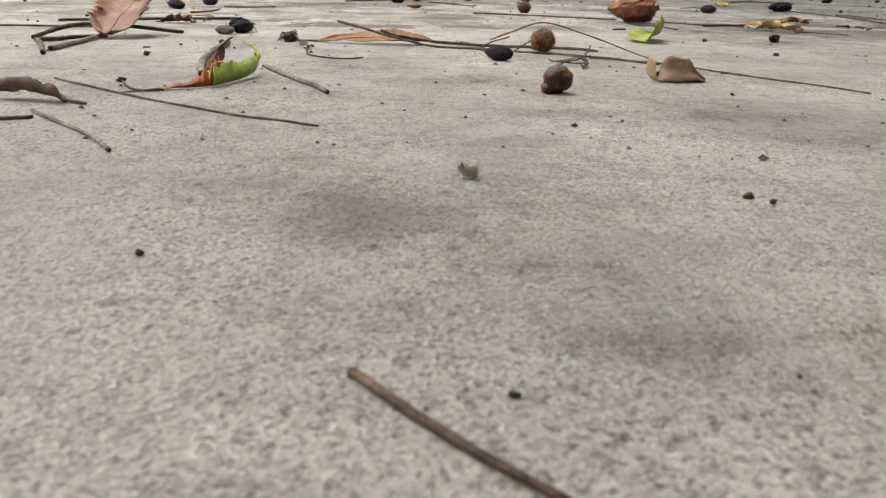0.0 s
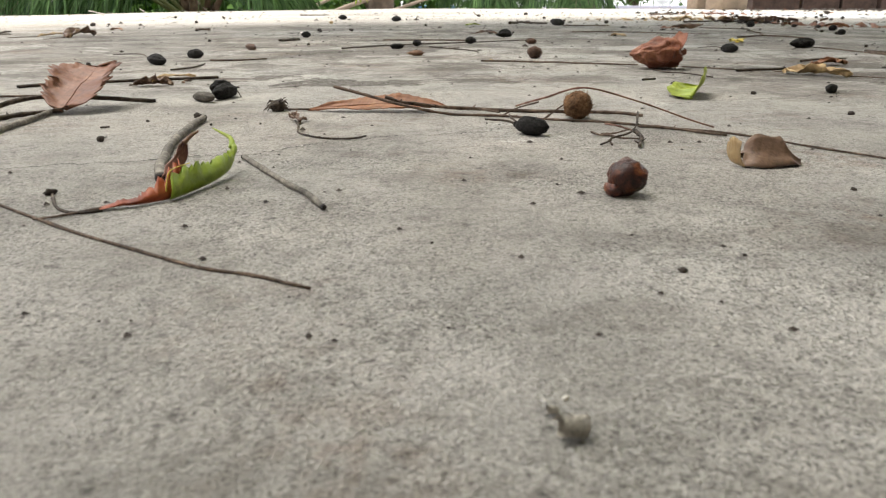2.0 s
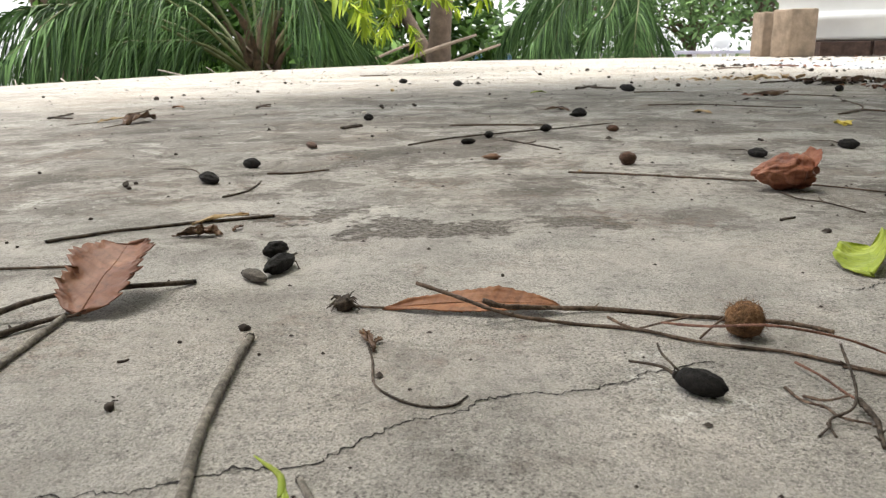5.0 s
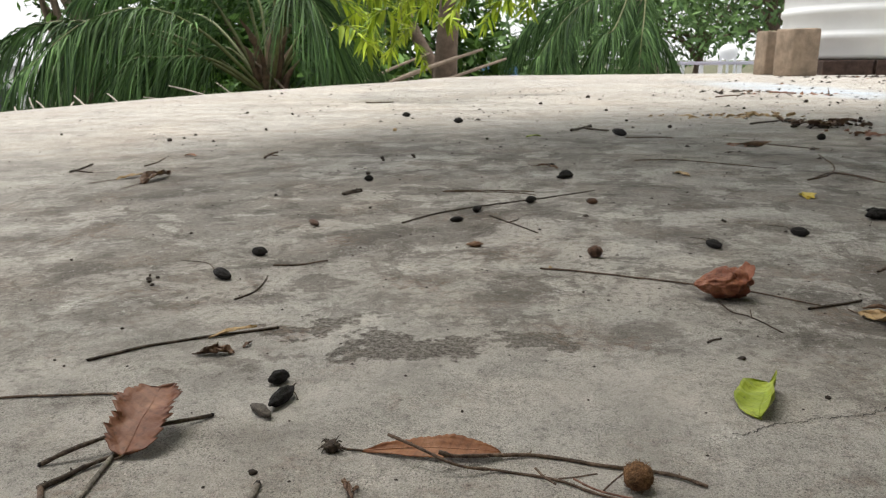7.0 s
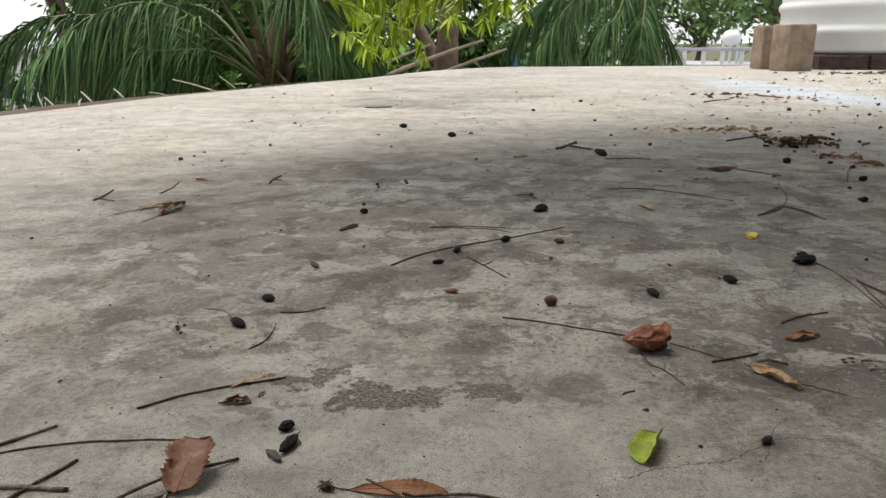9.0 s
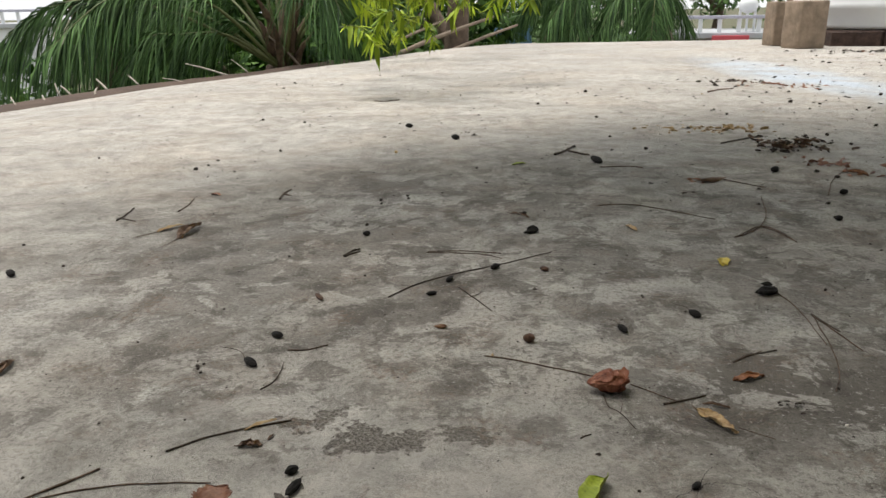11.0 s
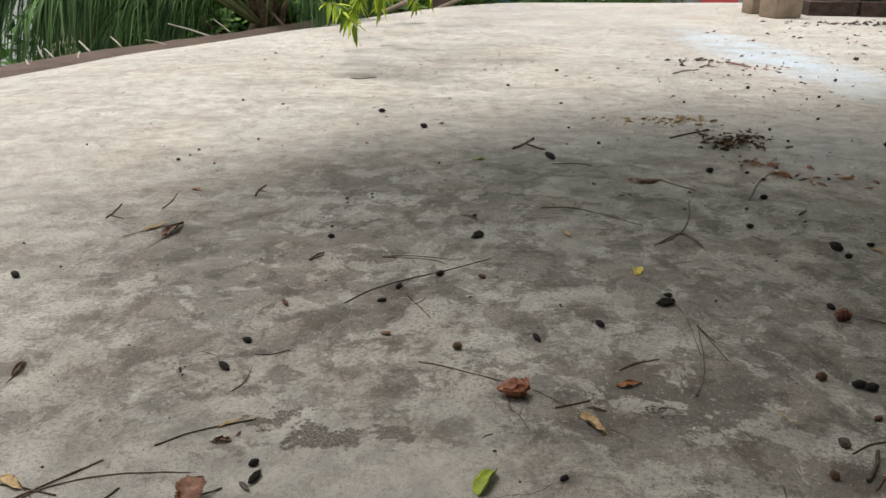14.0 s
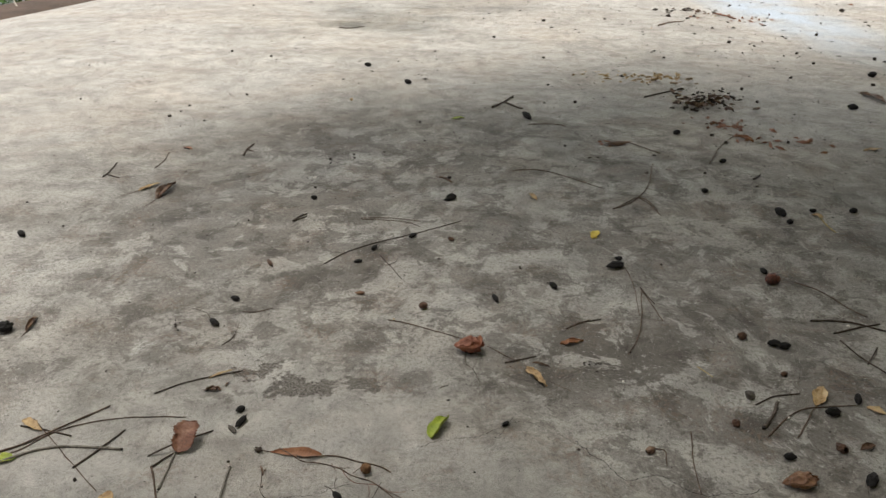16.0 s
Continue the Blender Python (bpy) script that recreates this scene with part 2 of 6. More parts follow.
def leaf_material(name, one, two, three, rough=0.55, through_light=0.15):
    """Blotched leaf tissue with fine veins across the blade."""
    m, t, b = material(name, rough, 0.35)
    p = object_place(t)
    g = place_of(t)
    c = ramp(t, noise_tex(t, g, 70, 5, 0.6, 0.5), (0.30, one), (0.52, two), (0.74, three))
    spots = ramp(t, noise_tex(t, g, 420, 4, 0.6), (0.30, grey(0.55)), (0.46, grey(1)))
    c = mix(t, 0.8, c, spots, "MULTIPLY")
    w = node(t, "ShaderNodeTexWave", Scale=130.0, Distortion=2.0, Detail=2.0)
    t.links.new(stretched(t, p, 1.0, 0.6, 0, 0.7), w.inputs["Vector"])
    veins = ramp(t, w.outputs["Fac"], (0.0, grey(0.78)), (0.25, grey(1.0)))
    c = mix(t, 0.6, c, veins, "MULTIPLY")
    t.links.new(c, b.inputs["Base Color"])
    b.inputs["Subsurface Weight"].default_value = through_light
    b.inputs["Subsurface Radius"].default_value = (0.002, 0.0015, 0.0006)
    bump(t, b, noise_tex(t, g, 180, 4, 0.6), 0.0012, 0.5)
    return m


def skin_material(name):
    """Shiny fruit skin: dark brown with red and tan streaks and a few pale scuffs."""
    m, t, b = material(name, 0.42, 0.3)
    p = object_place(t)
    c = ramp(t, noise_tex(t, stretched(t, p, 120, 420, 300), 1.0, 6, 0.7, 0.6), (0.36, (0.012, 0.006, 0.005)), (0.50, (0.070, 0.021, 0.013)), (0.60, (0.17, 0.052, 0.022)), (0.72, (0.34, 0.15, 0.055)))
    shade = ramp(t, noise_tex(t, p, 260, 5, 0.6), (0.36, grey(0.4)), (0.62, grey(1.2)))
    c = mix(t, 1.0, c, shade, "MULTIPLY")
    scuff = ramp(t, noise_tex(t, p, 330, 4, 0.62), (0.66, grey(0)), (0.70, grey(0.5)))
    t.links.new(mix(t, scuff, c, (0.50, 0.36, 0.30)), b.inputs["Base Color"])
    bump(t, b, noise_tex(t, p, 700, 5, 0.65), 0.0005, 0.6)
    return m


def plain(name, colour, rough=0.6, spread=0.2, scale=8.0, metal=0.0, relief=0.0):
    m, t, b = material(name, rough, 0.4)
    p = place_of(t)
    lo, hi = tuple(c * (1 - spread) for c in colour), tuple(min(1, c * (1 + spread)) for c in colour)
    t.links.new(ramp(t, noise_tex(t, p, scale, 8, 0.65), (0.3, lo), (0.7, hi)), b.inputs["Base Color"])
    b.inputs["Metallic"].default_value = metal
    if relief:
        bump(t, b, noise_tex(t, p, scale * 6, 6, 0.65), relief, 0.6)
    return m


def foliage(name, dark, light, rough=0.6):
    m, t, b = material(name, rough, 0.18)
    info = t.nodes.new("ShaderNodeNewGeometry")
    c = ramp(t, info.outputs["Random Per Island"], (0.0, dark), (0.75, light), (1.0, tuple(min(1, v * 1.5) for v in light)))
    big = ramp(t, noise_tex(t, info.outputs["Position"], 3.0, 4), (0.35, grey(0.6)), (0.65, grey(1.3)))
    t.links.new(mix(t, 1.0, c, big, "MULTIPLY"), b.inputs["Base Color"])
    b.inputs["Subsurface Weight"].default_value = 0.1
    b.inputs["Subsurface Radius"].default_value = (0.01, 0.012, 0.004)
    return m


BLUE = (1.1, 3.05, radians(97), 1.3, 0.26)
M_CONCRETE = concrete()
M_EDGE = plain("edge_plaster", (0.34, 0.31, 0.28), 0.9, 0.3, 9, relief=0.004)
M_DARK = bark("bark_dark", (0.020, 0.015, 0.012), (0.135, 0.103, 0.078))
M_BROWN = bark("bark_brown", (0.038, 0.025, 0.018), (0.205, 0.142, 0.102))
M_GREY = bark("bark_grey", (0.085, 0.075, 0.062), (0.32, 0.290, 0.245))
M_RED = bark("bark_reddish", (0.13, 0.058, 0.040), (0.30, 0.16, 0.115))
M_END = plain("broken_wood", (0.018, 0.014, 0.012), 0.9, 0.5, 300)
M_STRAW = bark("straw", (0.32, 0.24, 0.11), (0.52, 0.42, 0.22))
M_BLACKSEED = bark("black_seed_skin", (0.005, 0.005, 0.005), (0.026, 0.023, 0.021), 150, 0.82)
M_GREYSEED = bark("grey_seed_skin", (0.055, 0.047, 0.040), (0.165, 0.145, 0.120), 90, 0.7)
M_BROWNSEED = bark("brown_seed_skin", (0.050, 0.027, 0.018), (0.150, 0.080, 0.048), 110, 0.55)
M_NUT = skin_material("ripe_fruit_skin")
M_FIBRE = bark("fibrous_husk", (0.08, 0.04, 0.018), (0.27, 0.15, 0.075), 120, 0.9)
M_DRY = leaf_material("dry_leaf_brown", (0.13, 0.055, 0.033), (0.245, 0.115, 0.070), (0.35, 0.185, 0.115))
M_REDLEAF = leaf_material("dry_leaf_red", (0.095, 0.036, 0.020), (0.180, 0.075, 0.040), (0.29, 0.150, 0.092))
M_RUSSET = leaf_material("dry_leaf_russet", (0.085, 0.040, 0.022), (0.19, 0.098, 0.055), (0.33, 0.20, 0.115))
M_ORANGE = leaf_material("dry_leaf_orange", (0.14, 0.052, 0.022), (0.26, 0.110, 0.048), (0.40, 0.215, 0.115))
M_FIERY = leaf_material("fiery_leaf", (0.11, 0.015, 0.005), (0.26, 0.048, 0.010), (0.38, 0.115, 0.028))
M_MAUVE = leaf_material("withered_lobe", (0.10, 0.032, 0.026), (0.27, 0.135, 0.100), (0.42, 0.27, 0.21))
M_LIME = leaf_material("lime_green_leaf", (0.12, 0.18, 0.012), (0.24, 0.32, 0.028), (0.44, 0.49, 0.09))
M_RUST = leaf_material("dry_leaf_rust", (0.10, 0.030, 0.016), (0.215, 0.074, 0.038), (0.36, 0.165, 0.100))
M_DULL = leaf_material("dry_leaf_dull", (0.060, 0.036, 0.025), (0.15, 0.090, 0.058), (0.26, 0.165, 0.105))
M_TAN = leaf_material("dry_leaf_tan", (0.25, 0.16, 0.075), (0.42, 0.29, 0.145), (0.55, 0.42, 0.24))
M_YELLOW = leaf_material("yellow_leaf", (0.45, 0.34, 0.05), (0.60, 0.47, 0.08), (0.66, 0.55, 0.16))
M_GREEN = leaf_material("fresh_leaf", (0.17, 0.225, 0.022), (0.27, 0.33, 0.035), (0.36, 0.41, 0.07))
M_CRACK = plain("crack_dirt", (0.014, 0.012, 0.010), 0.95, 0.4, 200)
M_HUSK = bark("pale_husk", (0.42, 0.37, 0.30), (0.85, 0.80, 0.70), 400)
M_CHIP = plain("lime_chip", (0.70, 0.66, 0.60), 0.8, 0.15, 300)
M_CRUMB = plain("crumb", (0.040, 0.031, 0.025), 0.9, 0.5, 250)
M_TANK = plain("white_tank_plastic", (0.72, 0.73, 0.73), 0.42, 0.06, 3)
M_BLOCK = plain("old_brick_plaster", (0.25, 0.190, 0.138), 0.92, 0.35, 14, relief=0.006)
M_BASE = plain("dark_brick", (0.055, 0.034, 0.027), 0.95, 0.6, 25, relief=0.006)
M_SOIL = plain("red_brown_soil", (0.070, 0.047, 0.034), 0.95, 0.4, 6, relief=0.01)
M_EARTH = plain("garden_earth", (0.085, 0.085, 0.045), 0.95, 0.5, 0.8, relief=0.03)
M_FROND = foliage("palm_leaflet", (0.016, 0.042, 0.014), (0.080, 0.150, 0.046))
M_NEEM = foliage("neem_leaflet", (0.065, 0.14, 0.010), (0.30, 0.39, 0.026))
M_TREE = foliage("tree_leaf", (0.022, 0.058, 0.014), (0.10, 0.19, 0.038))
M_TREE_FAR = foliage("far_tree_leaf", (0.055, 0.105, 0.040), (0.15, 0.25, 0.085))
M_RACHIS = plain("palm_rib", (0.12, 0.135, 0.050), 0.55, 0.35, 20)
M_SPATHE = plain("palm_fibre_sheath", (0.095, 0.062, 0.036), 0.9, 0.5, 30, relief=0.01)
M_TRUNK = plain("trunk_bark", (0.135, 0.098, 0.072), 0.92, 0.4, 14, relief=0.012)
M_DEADSTEM = plain("dead_stem", (0.20, 0.155, 0.115), 0.8, 0.3, 20)
M_PALESTEM = plain("pale_stem", (0.36, 0.32, 0.27), 0.8, 0.3, 40)
M_WHITEWALL = plain("white_paint", (0.70, 0.71, 0.72), 0.8, 0.08, 2)
M_GREYWALL = plain("grey_render", (0.42, 0.43, 0.45), 0.9, 0.15, 2)
M_LILAC = plain("lilac_paint", (0.48, 0.47, 0.56), 0.85, 0.1, 2)
M_REDPAINT = plain("red_paint", (0.55, 0.085, 0.10), 0.6, 0.1, 4)
M_BLUESHEET = plain("blue_sheet", (0.16, 0.32, 0.55), 0.5, 0.15, 4)
M_GLASS = plain("dark_pane", (0.045, 0.05, 0.055), 0.15, 0.2, 2)


# ---- mesh helpers ----
def mesh_of(name, bm, mat, smooth=True):
    me = bpy.data.meshes.new(name)
    bm.to_mesh(me)
    bm.free()
    me.materials.append(mat)
    if smooth:
        me.shade_smooth()
    return me


def part(name, bm, mat, parent, label="", smooth=True):
    ob = new(name, mesh_of(name, bm, mat, smooth))
    ob.parent = parent
    return tagged(ob, label)


def box_bm(sx, sy, sz, bevel=0.0, at=(0, 0, 0)):
    bm = bmesh.new()
    bmesh.ops.create_cube(bm, size=1, matrix=Matrix.Translation(at) @ Matrix.Diagonal((sx, sy, sz, 1)))
    if bevel:
        bmesh.ops.bevel(bm, geom=bm.edges[:], offset=bevel, segments=2, affect="EDGES", profile=0.6)
    return bm


def spline(points, steps=6):
    """Points along a smooth line through the given ones."""
    p = [Vector(q) for q in points]
    if len(p) == 2:
        return [p[0].lerp(p[1], i / steps) for i in range(steps + 1)]
    p = [2 * p[0] - p[1], *p, 2 * p[-1] - p[-2]]
    out = []
    for a, b, c, d in zip(p, p[1:], p[2:], p[3:]):
        for i in range(steps):
            u = i / steps
            out.append(0.5 * ((2 * b) + (c - a) * u + (2 * a - 5 * b + 4 * c - d) * u * u + (3 * b - a - 3 * c + d) * u ** 3))
    return out + [p[-2]]


def tube_bm(points, radius, sides=7, taper=1.0, rough=0.12, bm=None, knots=False):
    """A round stem along the points; its thickness wavers a little."""
    bm = bm or bmesh.new()
    rings = []
    n = len(points)
    for i, p in enumerate(points):
        ahead = (points[min(i + 1, n - 1)] - points[max(i - 1, 0)]).normalized()
        side = ahead.cross(Vector((0, 0, 1)))
        side = side.normalized() if side.length > 1e-4 else Vector((1, 0, 0))
        up = side.cross(ahead)
        r = radius * (1 + (taper - 1) * i / max(1, n - 1)) * (1 + rough * noise.noise(p * 300))
        if knots and i % 5 == 3:
            r *= 1.18
        rings.append([bm.verts.new(p + r * (math.cos(a) * side + math.sin(a) * up) * (1 + rough * 0.6 * noise.noise((p * 500) + Vector((a, 0, 0)))))
                      for a in (2 * math.pi * k / sides for k in range(sides))])
    for a, b in zip(rings, rings[1:]):
        for k in range(sides):
            bm.faces.new((a[k], a[(k + 1) % sides], b[(k + 1) % sides], b[k]))
    bm.faces.new(rings[0][::-1])
    bm.faces.new(rings[-1])
    return bm


def lump_bm(sx, sy, sz, rough=0.12, freq=3.0, detail=3, seed=0.0):
    """A rounded, uneven body with half-sizes sx, sy, sz."""
    bm = bmesh.new()
    bmesh.ops.create_icosphere(bm, subdivisions=detail, radius=1)
    off = Vector((seed * 3.1, seed * 1.7, seed))
    for v in bm.verts:
        k = 1 + rough * (noise.noise(v.co * freq + off) + 0.5 * noise.noise(v.co * freq * 2.3 + off))
        v.co = Vector((v.co.x * sx, v.co.y * sy, v.co.z * sz)) * k
    return bm


def stand(ob, x, y, z, yaw, tip=0.0, roll=0.0):
    ob.matrix_basis = pose(x, y, z, roll, tip, yaw)
    return ob


def between(a, b):
    dx, dy = b[0] - a[0], b[1] - a[1]
    return (a[0] + b[0]) / 2, (a[1] + b[1]) / 2, math.hypot(dx, dy), math.degrees(math.atan2(dy, dx))


# ---- small things on the roof ----
def words(label):
    return label if len(label.split()) > 3 else label + " on the concrete"


COUNT = [0]


def twig(points, radius, mat=None, label="thin dry brown twig lying on concrete", group="", taper=0.75):
    COUNT[0] += 1
    root = Vector(points[0])
    line = [p - root for p in spline(points, 7)]
    for i, p in enumerate(line):
        w = noise.noise_vector((p + root) * 55) * radius * 1.5
        line[i] = p + Vector((w.x, w.y, abs(w.z) * 0.5))
    bm = tube_bm(line, max(radius, 0.0003), 6, taper, 0.22, knots=True)
    for i in range(2, len(line) - 2, 4):
        a = random.uniform(0, 6.28)
        d = Vector((math.cos(a), math.sin(a), random.uniform(0.1, 0.8))).normalized()
        tube_bm([line[i], line[i] + d * radius * 1.5, line[i] + d * radius * random.uniform(1.8, 3.2)], radius * 0.55, 4, 0.4, 0.2, bm)
    ob = new("twig", mesh_of("twig", bm, mat or M_DARK))
    ob.location = root
    tagged(ob, words(label), "twig", group or "fallen twigs")
    return ob


def stick(points, radius, mat=None, label="dry grey stick with dark broken ends", taper=0.9):
    """A thicker stalk with frayed dark ends."""
    COUNT[0] += 1
    root = Vector(points[0])
    line = [p - root for p in spline(points, 8)]
    ob = new("stick", mesh_of("stick", tube_bm([p + noise.noise_vector((p + root) * 70) * radius * 0.5 for p in line], radius, 11, taper, 0.22), mat or M_GREY))
    ob.location = root
    tagged(ob, words(label), "stick", "fallen sticks")
    for end, inner, r in ((line[0], line[1], radius), (line[-1], line[-2], radius * taper)):
        out = (end - inner).normalized()
        bm = tube_bm([end - out * r * 0.5, end + out * r * 0.5, end + out * r * 0.9], r * 1.03, 9, 0.75, 0.4)
        for k in range(5):
            a = 2 * math.pi * k / 5 + COUNT[0]
            s = out.cross(Vector((0, 0, 1))).normalized()
            q = end + (s * math.cos(a) + s.cross(out) * math.sin(a)) * r * 0.7
            tube_bm([q, q + out * r * random.uniform(1.0, 1.7)], r * 0.3, 4, 0.3, 0.2, bm)
        part("broken_end", bm, M_END, ob, "blackened broken end")
    return ob


def straw(points, radius, mat=None, label="pale yellow dry straw on concrete"):
    ob = twig(points, radius, mat or M_STRAW, label)
    ob.name = "straw"
    return tagged(ob, words(label), "straw")


def crack(points, radius, label="hairline crack wandering across the concrete"):
    """A shallow dark groove: a thin jagged strip set into the surface."""
    bm = bmesh.new()
    line = spline([(x, y, 0) for x, y in points], 34)
    left, right = [], []
    for i, p in enumerate(line):
        ahead = (line[min(i + 1, len(line) - 1)] - line[max(i - 1, 0)]).normalized()
        side = Vector((-ahead.y, ahead.x, 0))
        p = p + side * 0.004 * noise.noise(p * 60) + side * 0.0016 * noise.noise(p * 260) + side * 0.0011 * noise.noise(p * 900)
        w = radius * (0.35 + 1.1 * abs(noise.noise(p * 420)))
        left.append(bm.verts.new((p + side * w) + Vector((0, 0, 0.00015))))
        right.append(bm.verts.new((p - side * w) + Vector((0, 0, 0.00015))))
    for i in range(len(line) - 1):
        bm.faces.new((left[i], right[i], right[i + 1], left[i + 1]))
    ob = new("crack", mesh_of("crack", bm, M_CRACK))
    return tagged(ob, label, "crack", "cracks in the roof", kind="structure")


def seed(a, b, width, mat=None, label="black oval dried fruit on concrete", stem=0.0, cap=True, name="dried_fruit"):
    """An oval dried fruit from its stalk end a to its tip b."""
    COUNT[0] += 1
    x, y, length, yaw = between(a, b)
    length = max(length * 0.92, width * 1.05)
    h = width * 0.47
    bm = lump_bm(length / 2, width / 2, h, 0.17, 2.6, 3 if width < 0.006 else 4, COUNT[0])
    for v in bm.verts:
        u = v.co.x / (length / 2)
        taper = 1 - 0.22 * max(0, u) ** 2 - 0.10 * max(0, -u) ** 3
        ridge = 1 + 0.05 * math.sin(7 * math.atan2(v.co.z, v.co.y)) + 0.07 * noise.noise(Vector((u * 1.5, v.co.y / width * 7, v.co.z / width * 7 + COUNT[0])))
        v.co.y *= taper * ridge
        v.co.z *= taper * ridge
    body = new(name, mesh_of(name, bm, mat or M_BLACKSEED))
    stand(body, x, y, h * 0.93, yaw, random.uniform(-4, 4), random.uniform(0, 360) if width / length > 0.8 else random.uniform(-15, 15))
    tagged(body, words(label), "dried fruit", "fallen fruits")
    if cap:
        part("stalk_scar", move_bm(lump_bm(width * 0.10, width * 0.17, width * 0.17, 0.3, 3, 2, COUNT[0]), (-length * 0.49, 0, 0)), M_END, body)
    if stem:
        pts = [Vector((-length * 0.48, 0, 0)), Vector((-length * 0.48 - stem * 0.4, stem * 0.08, h * 0.25)),
               Vector((-length * 0.48 - stem, -stem * 0.10, h * 0.1))]
        part("stalk", tube_bm(spline(pts, 5), max(0.0004, width * 0.045), 5, 0.7, 0.2), M_DARK, body, "thin dry stalk")
    return body


def move_bm(bm, by):
    bmesh.ops.translate(bm, verts=bm.verts[:], vec=by)
    return bm


def nut(a, b, width, mat=None, label="round reddish-brown fruit with a stubby end", fibres=0, beak=0.0, name="round_fruit"):
    COUNT[0] += 1
    x, y, length, yaw = between(a, b)
    length = max(length, width * 0.95)
    bm = lump_bm(length / 2, width / 2, width * 0.46, 0.13, 2.0, 4, COUNT[0])
    for v in bm.verts:
        u = v.co.x / (length / 2)
        v.co.x -= beak * length * max(0, -u) ** 5
        v.co *= 1 + 0.02 * noise.noise(v.co * 900) - 0.05 * max(0, noise.noise(v.co * 260) - 0.15)
    body = new(name, mesh_of(name, bm, mat or M_NUT))
    stand(body, x, y, width * 0.445, yaw, random.uniform(-8, 8))
    tagged(body, words(label), "fruit", "fallen fruits")
    if beak:
        part("stalk_end", move_bm(lump_bm(width * 0.16, width * 0.2, width * 0.2, 0.25, 3, 2, COUNT[0]), (-length * (0.5 + beak * 0.8), 0, 0)), M_BROWNSEED, body)
    if fibres:
        bm = bmesh.new()
        for k in range(fibres):
            z = random.uniform(-0.9, 1)
            t0 = random.uniform(0, 6.283)
            q = Vector((math.cos(t0) * math.sqrt(1 - z * z) * length / 2, math.sin(t0) * math.sqrt(1 - z * z) * width / 2, z * width * 0.46))
            d = (q.normalized() * 0.5 + Vector([random.uniform(-1, 1) for _ in range(3)])).normalized()
            tube_bm([q * 0.99, q * 1.01 + d * width * 0.06, q * 1.0 + d * width * 0.13], width * 0.008, 3, 0.5, 0, bm)
        part("husk_fibre", bm, M_FIBRE, body, "loose tan husk fibres")
    return body


def leaf(a, b, width, mat=None, label="dry brown leaf lying on concrete", cup=0.6, bend=0.04, rise=0.03, roll=0.0, serrate=0.0,
         crumple=0.06, stalk=0.25, widest=0.45, rib=None, name="dry_leaf", fan=0.0, point=1.0, lift=0.0, teeth=13):
    """A thin leaf from its stalk end a to its tip b: cupped across, bent along, with a midrib and a stalk."""
    COUNT[0] += 1
    x, y, length, yaw = between(a, b)
    bm = bmesh.new()
    nu, nv = (56, 12) if serrate else (30, 12)
    kk = COUNT[0] * 7.3

    def at(u, v):
        s = math.sin(math.pi * u ** (math.log(0.5) / math.log(widest))) ** (0.75 * point)
        w = width / 2 * max(0.02, s)
        if serrate:
            side = 1 if v > 0 else -1
            tooth = (u * teeth + 0.9 * noise.noise(Vector((u * 6, side, kk)))) % 1.0
            w *= 1 + serrate * (0.42 * (tooth - 0.5) * (1 if abs(v) > 0.8 else 0.3) + 0.40 * noise.noise(Vector((u * 4, side * 3, kk))))
        w *= 1 + 0.10 * noise.noise(Vector((u * 4, v, kk)))
        ang = cup * v * (1 + 0.3 * noise.noise(Vector((u * 3, kk, 0))))
        if abs(cup) > 0.05:
            yy, zz = w / cup * math.sin(ang), w / cup * (1 - math.cos(ang))
        else:
            yy, zz = w * v, 0.0
        xx = (u - 0.5) * length
        zz += bend * length * (4 * u * (1 - u)) + rise * length * u
        yy += fan * length * (u - 0.5) ** 2
        c = noise.noise_vector(Vector((u * 5.0, v * 2.2, kk))) * crumple * length
        c2 = noise.noise_vector(Vector((u * 14.0, v * 6, kk))) * crumple * length * 0.3
        return Vector((xx, yy, zz)) + (c + c2) * (0.35 + 0.65 * abs(v))

    spots = [[at(i / nu, 2 * j / nv - 1) for j in range(nv + 1)] for i in range(nu + 1)]

    def skin(shift):
        grid = [[bm.verts.new(p + Vector((0, 0, shift))) for p in row] for row in spots]
        for i in range(nu):
            for j in range(nv):
                bm.faces.new((grid[i][j], grid[i + 1][j], grid[i + 1][j + 1], grid[i][j + 1])[::1 if shift else -1])
        return [grid[i][0] for i in range(nu + 1)] + grid[nu][1:] + [grid[i][nv] for i in range(nu - 1, -1, -1)] + grid[0][-2:0:-1]

    under, over = skin(0.0), skin(0.0003)
    for k in range(len(under)):
        n = (k + 1) % len(under)
        bm.faces.new((under[k], under[n], over[n], over[k]))
    turn = Matrix.Rotation(radians(roll), 4, "X")
    bmesh.ops.transform(bm, matrix=turn, verts=bm.verts[:])
    low = sorted(v.co.z for v in bm.verts)[len(bm.verts) // 60]
    ob = new(name, mesh_of(name, bm, mat or M_DRY))
    stand(ob, x, y, 0.0004 - low + lift, yaw)
    tagged(ob, words(label), "leaf", "fallen leaves")
    mid = [turn @ (at(i / 12, 0.0) + Vector((0, 0, 0.0003))) for i in range(13)]
    part("midrib", tube_bm(mid, max(0.00035, width * 0.014), 5, 0.3, 0.1), rib or mat or M_DRY, ob, "raised midrib")
    if stalk:
        p0 = mid[0]
        pts = [p0, p0 + Vector((-length * stalk * 0.5, length * 0.02, (low - p0.z) * 0.6)), p0 + Vector((-length * stalk, length * 0.06, (low - p0.z) * 0.9))]
        part("leaf_stalk", tube_bm(spline(pts, 5), max(0.0004, width * 0.018), 5, 0.8, 0.15), rib or M_BROWN, ob, "thin leaf stalk")
    return ob


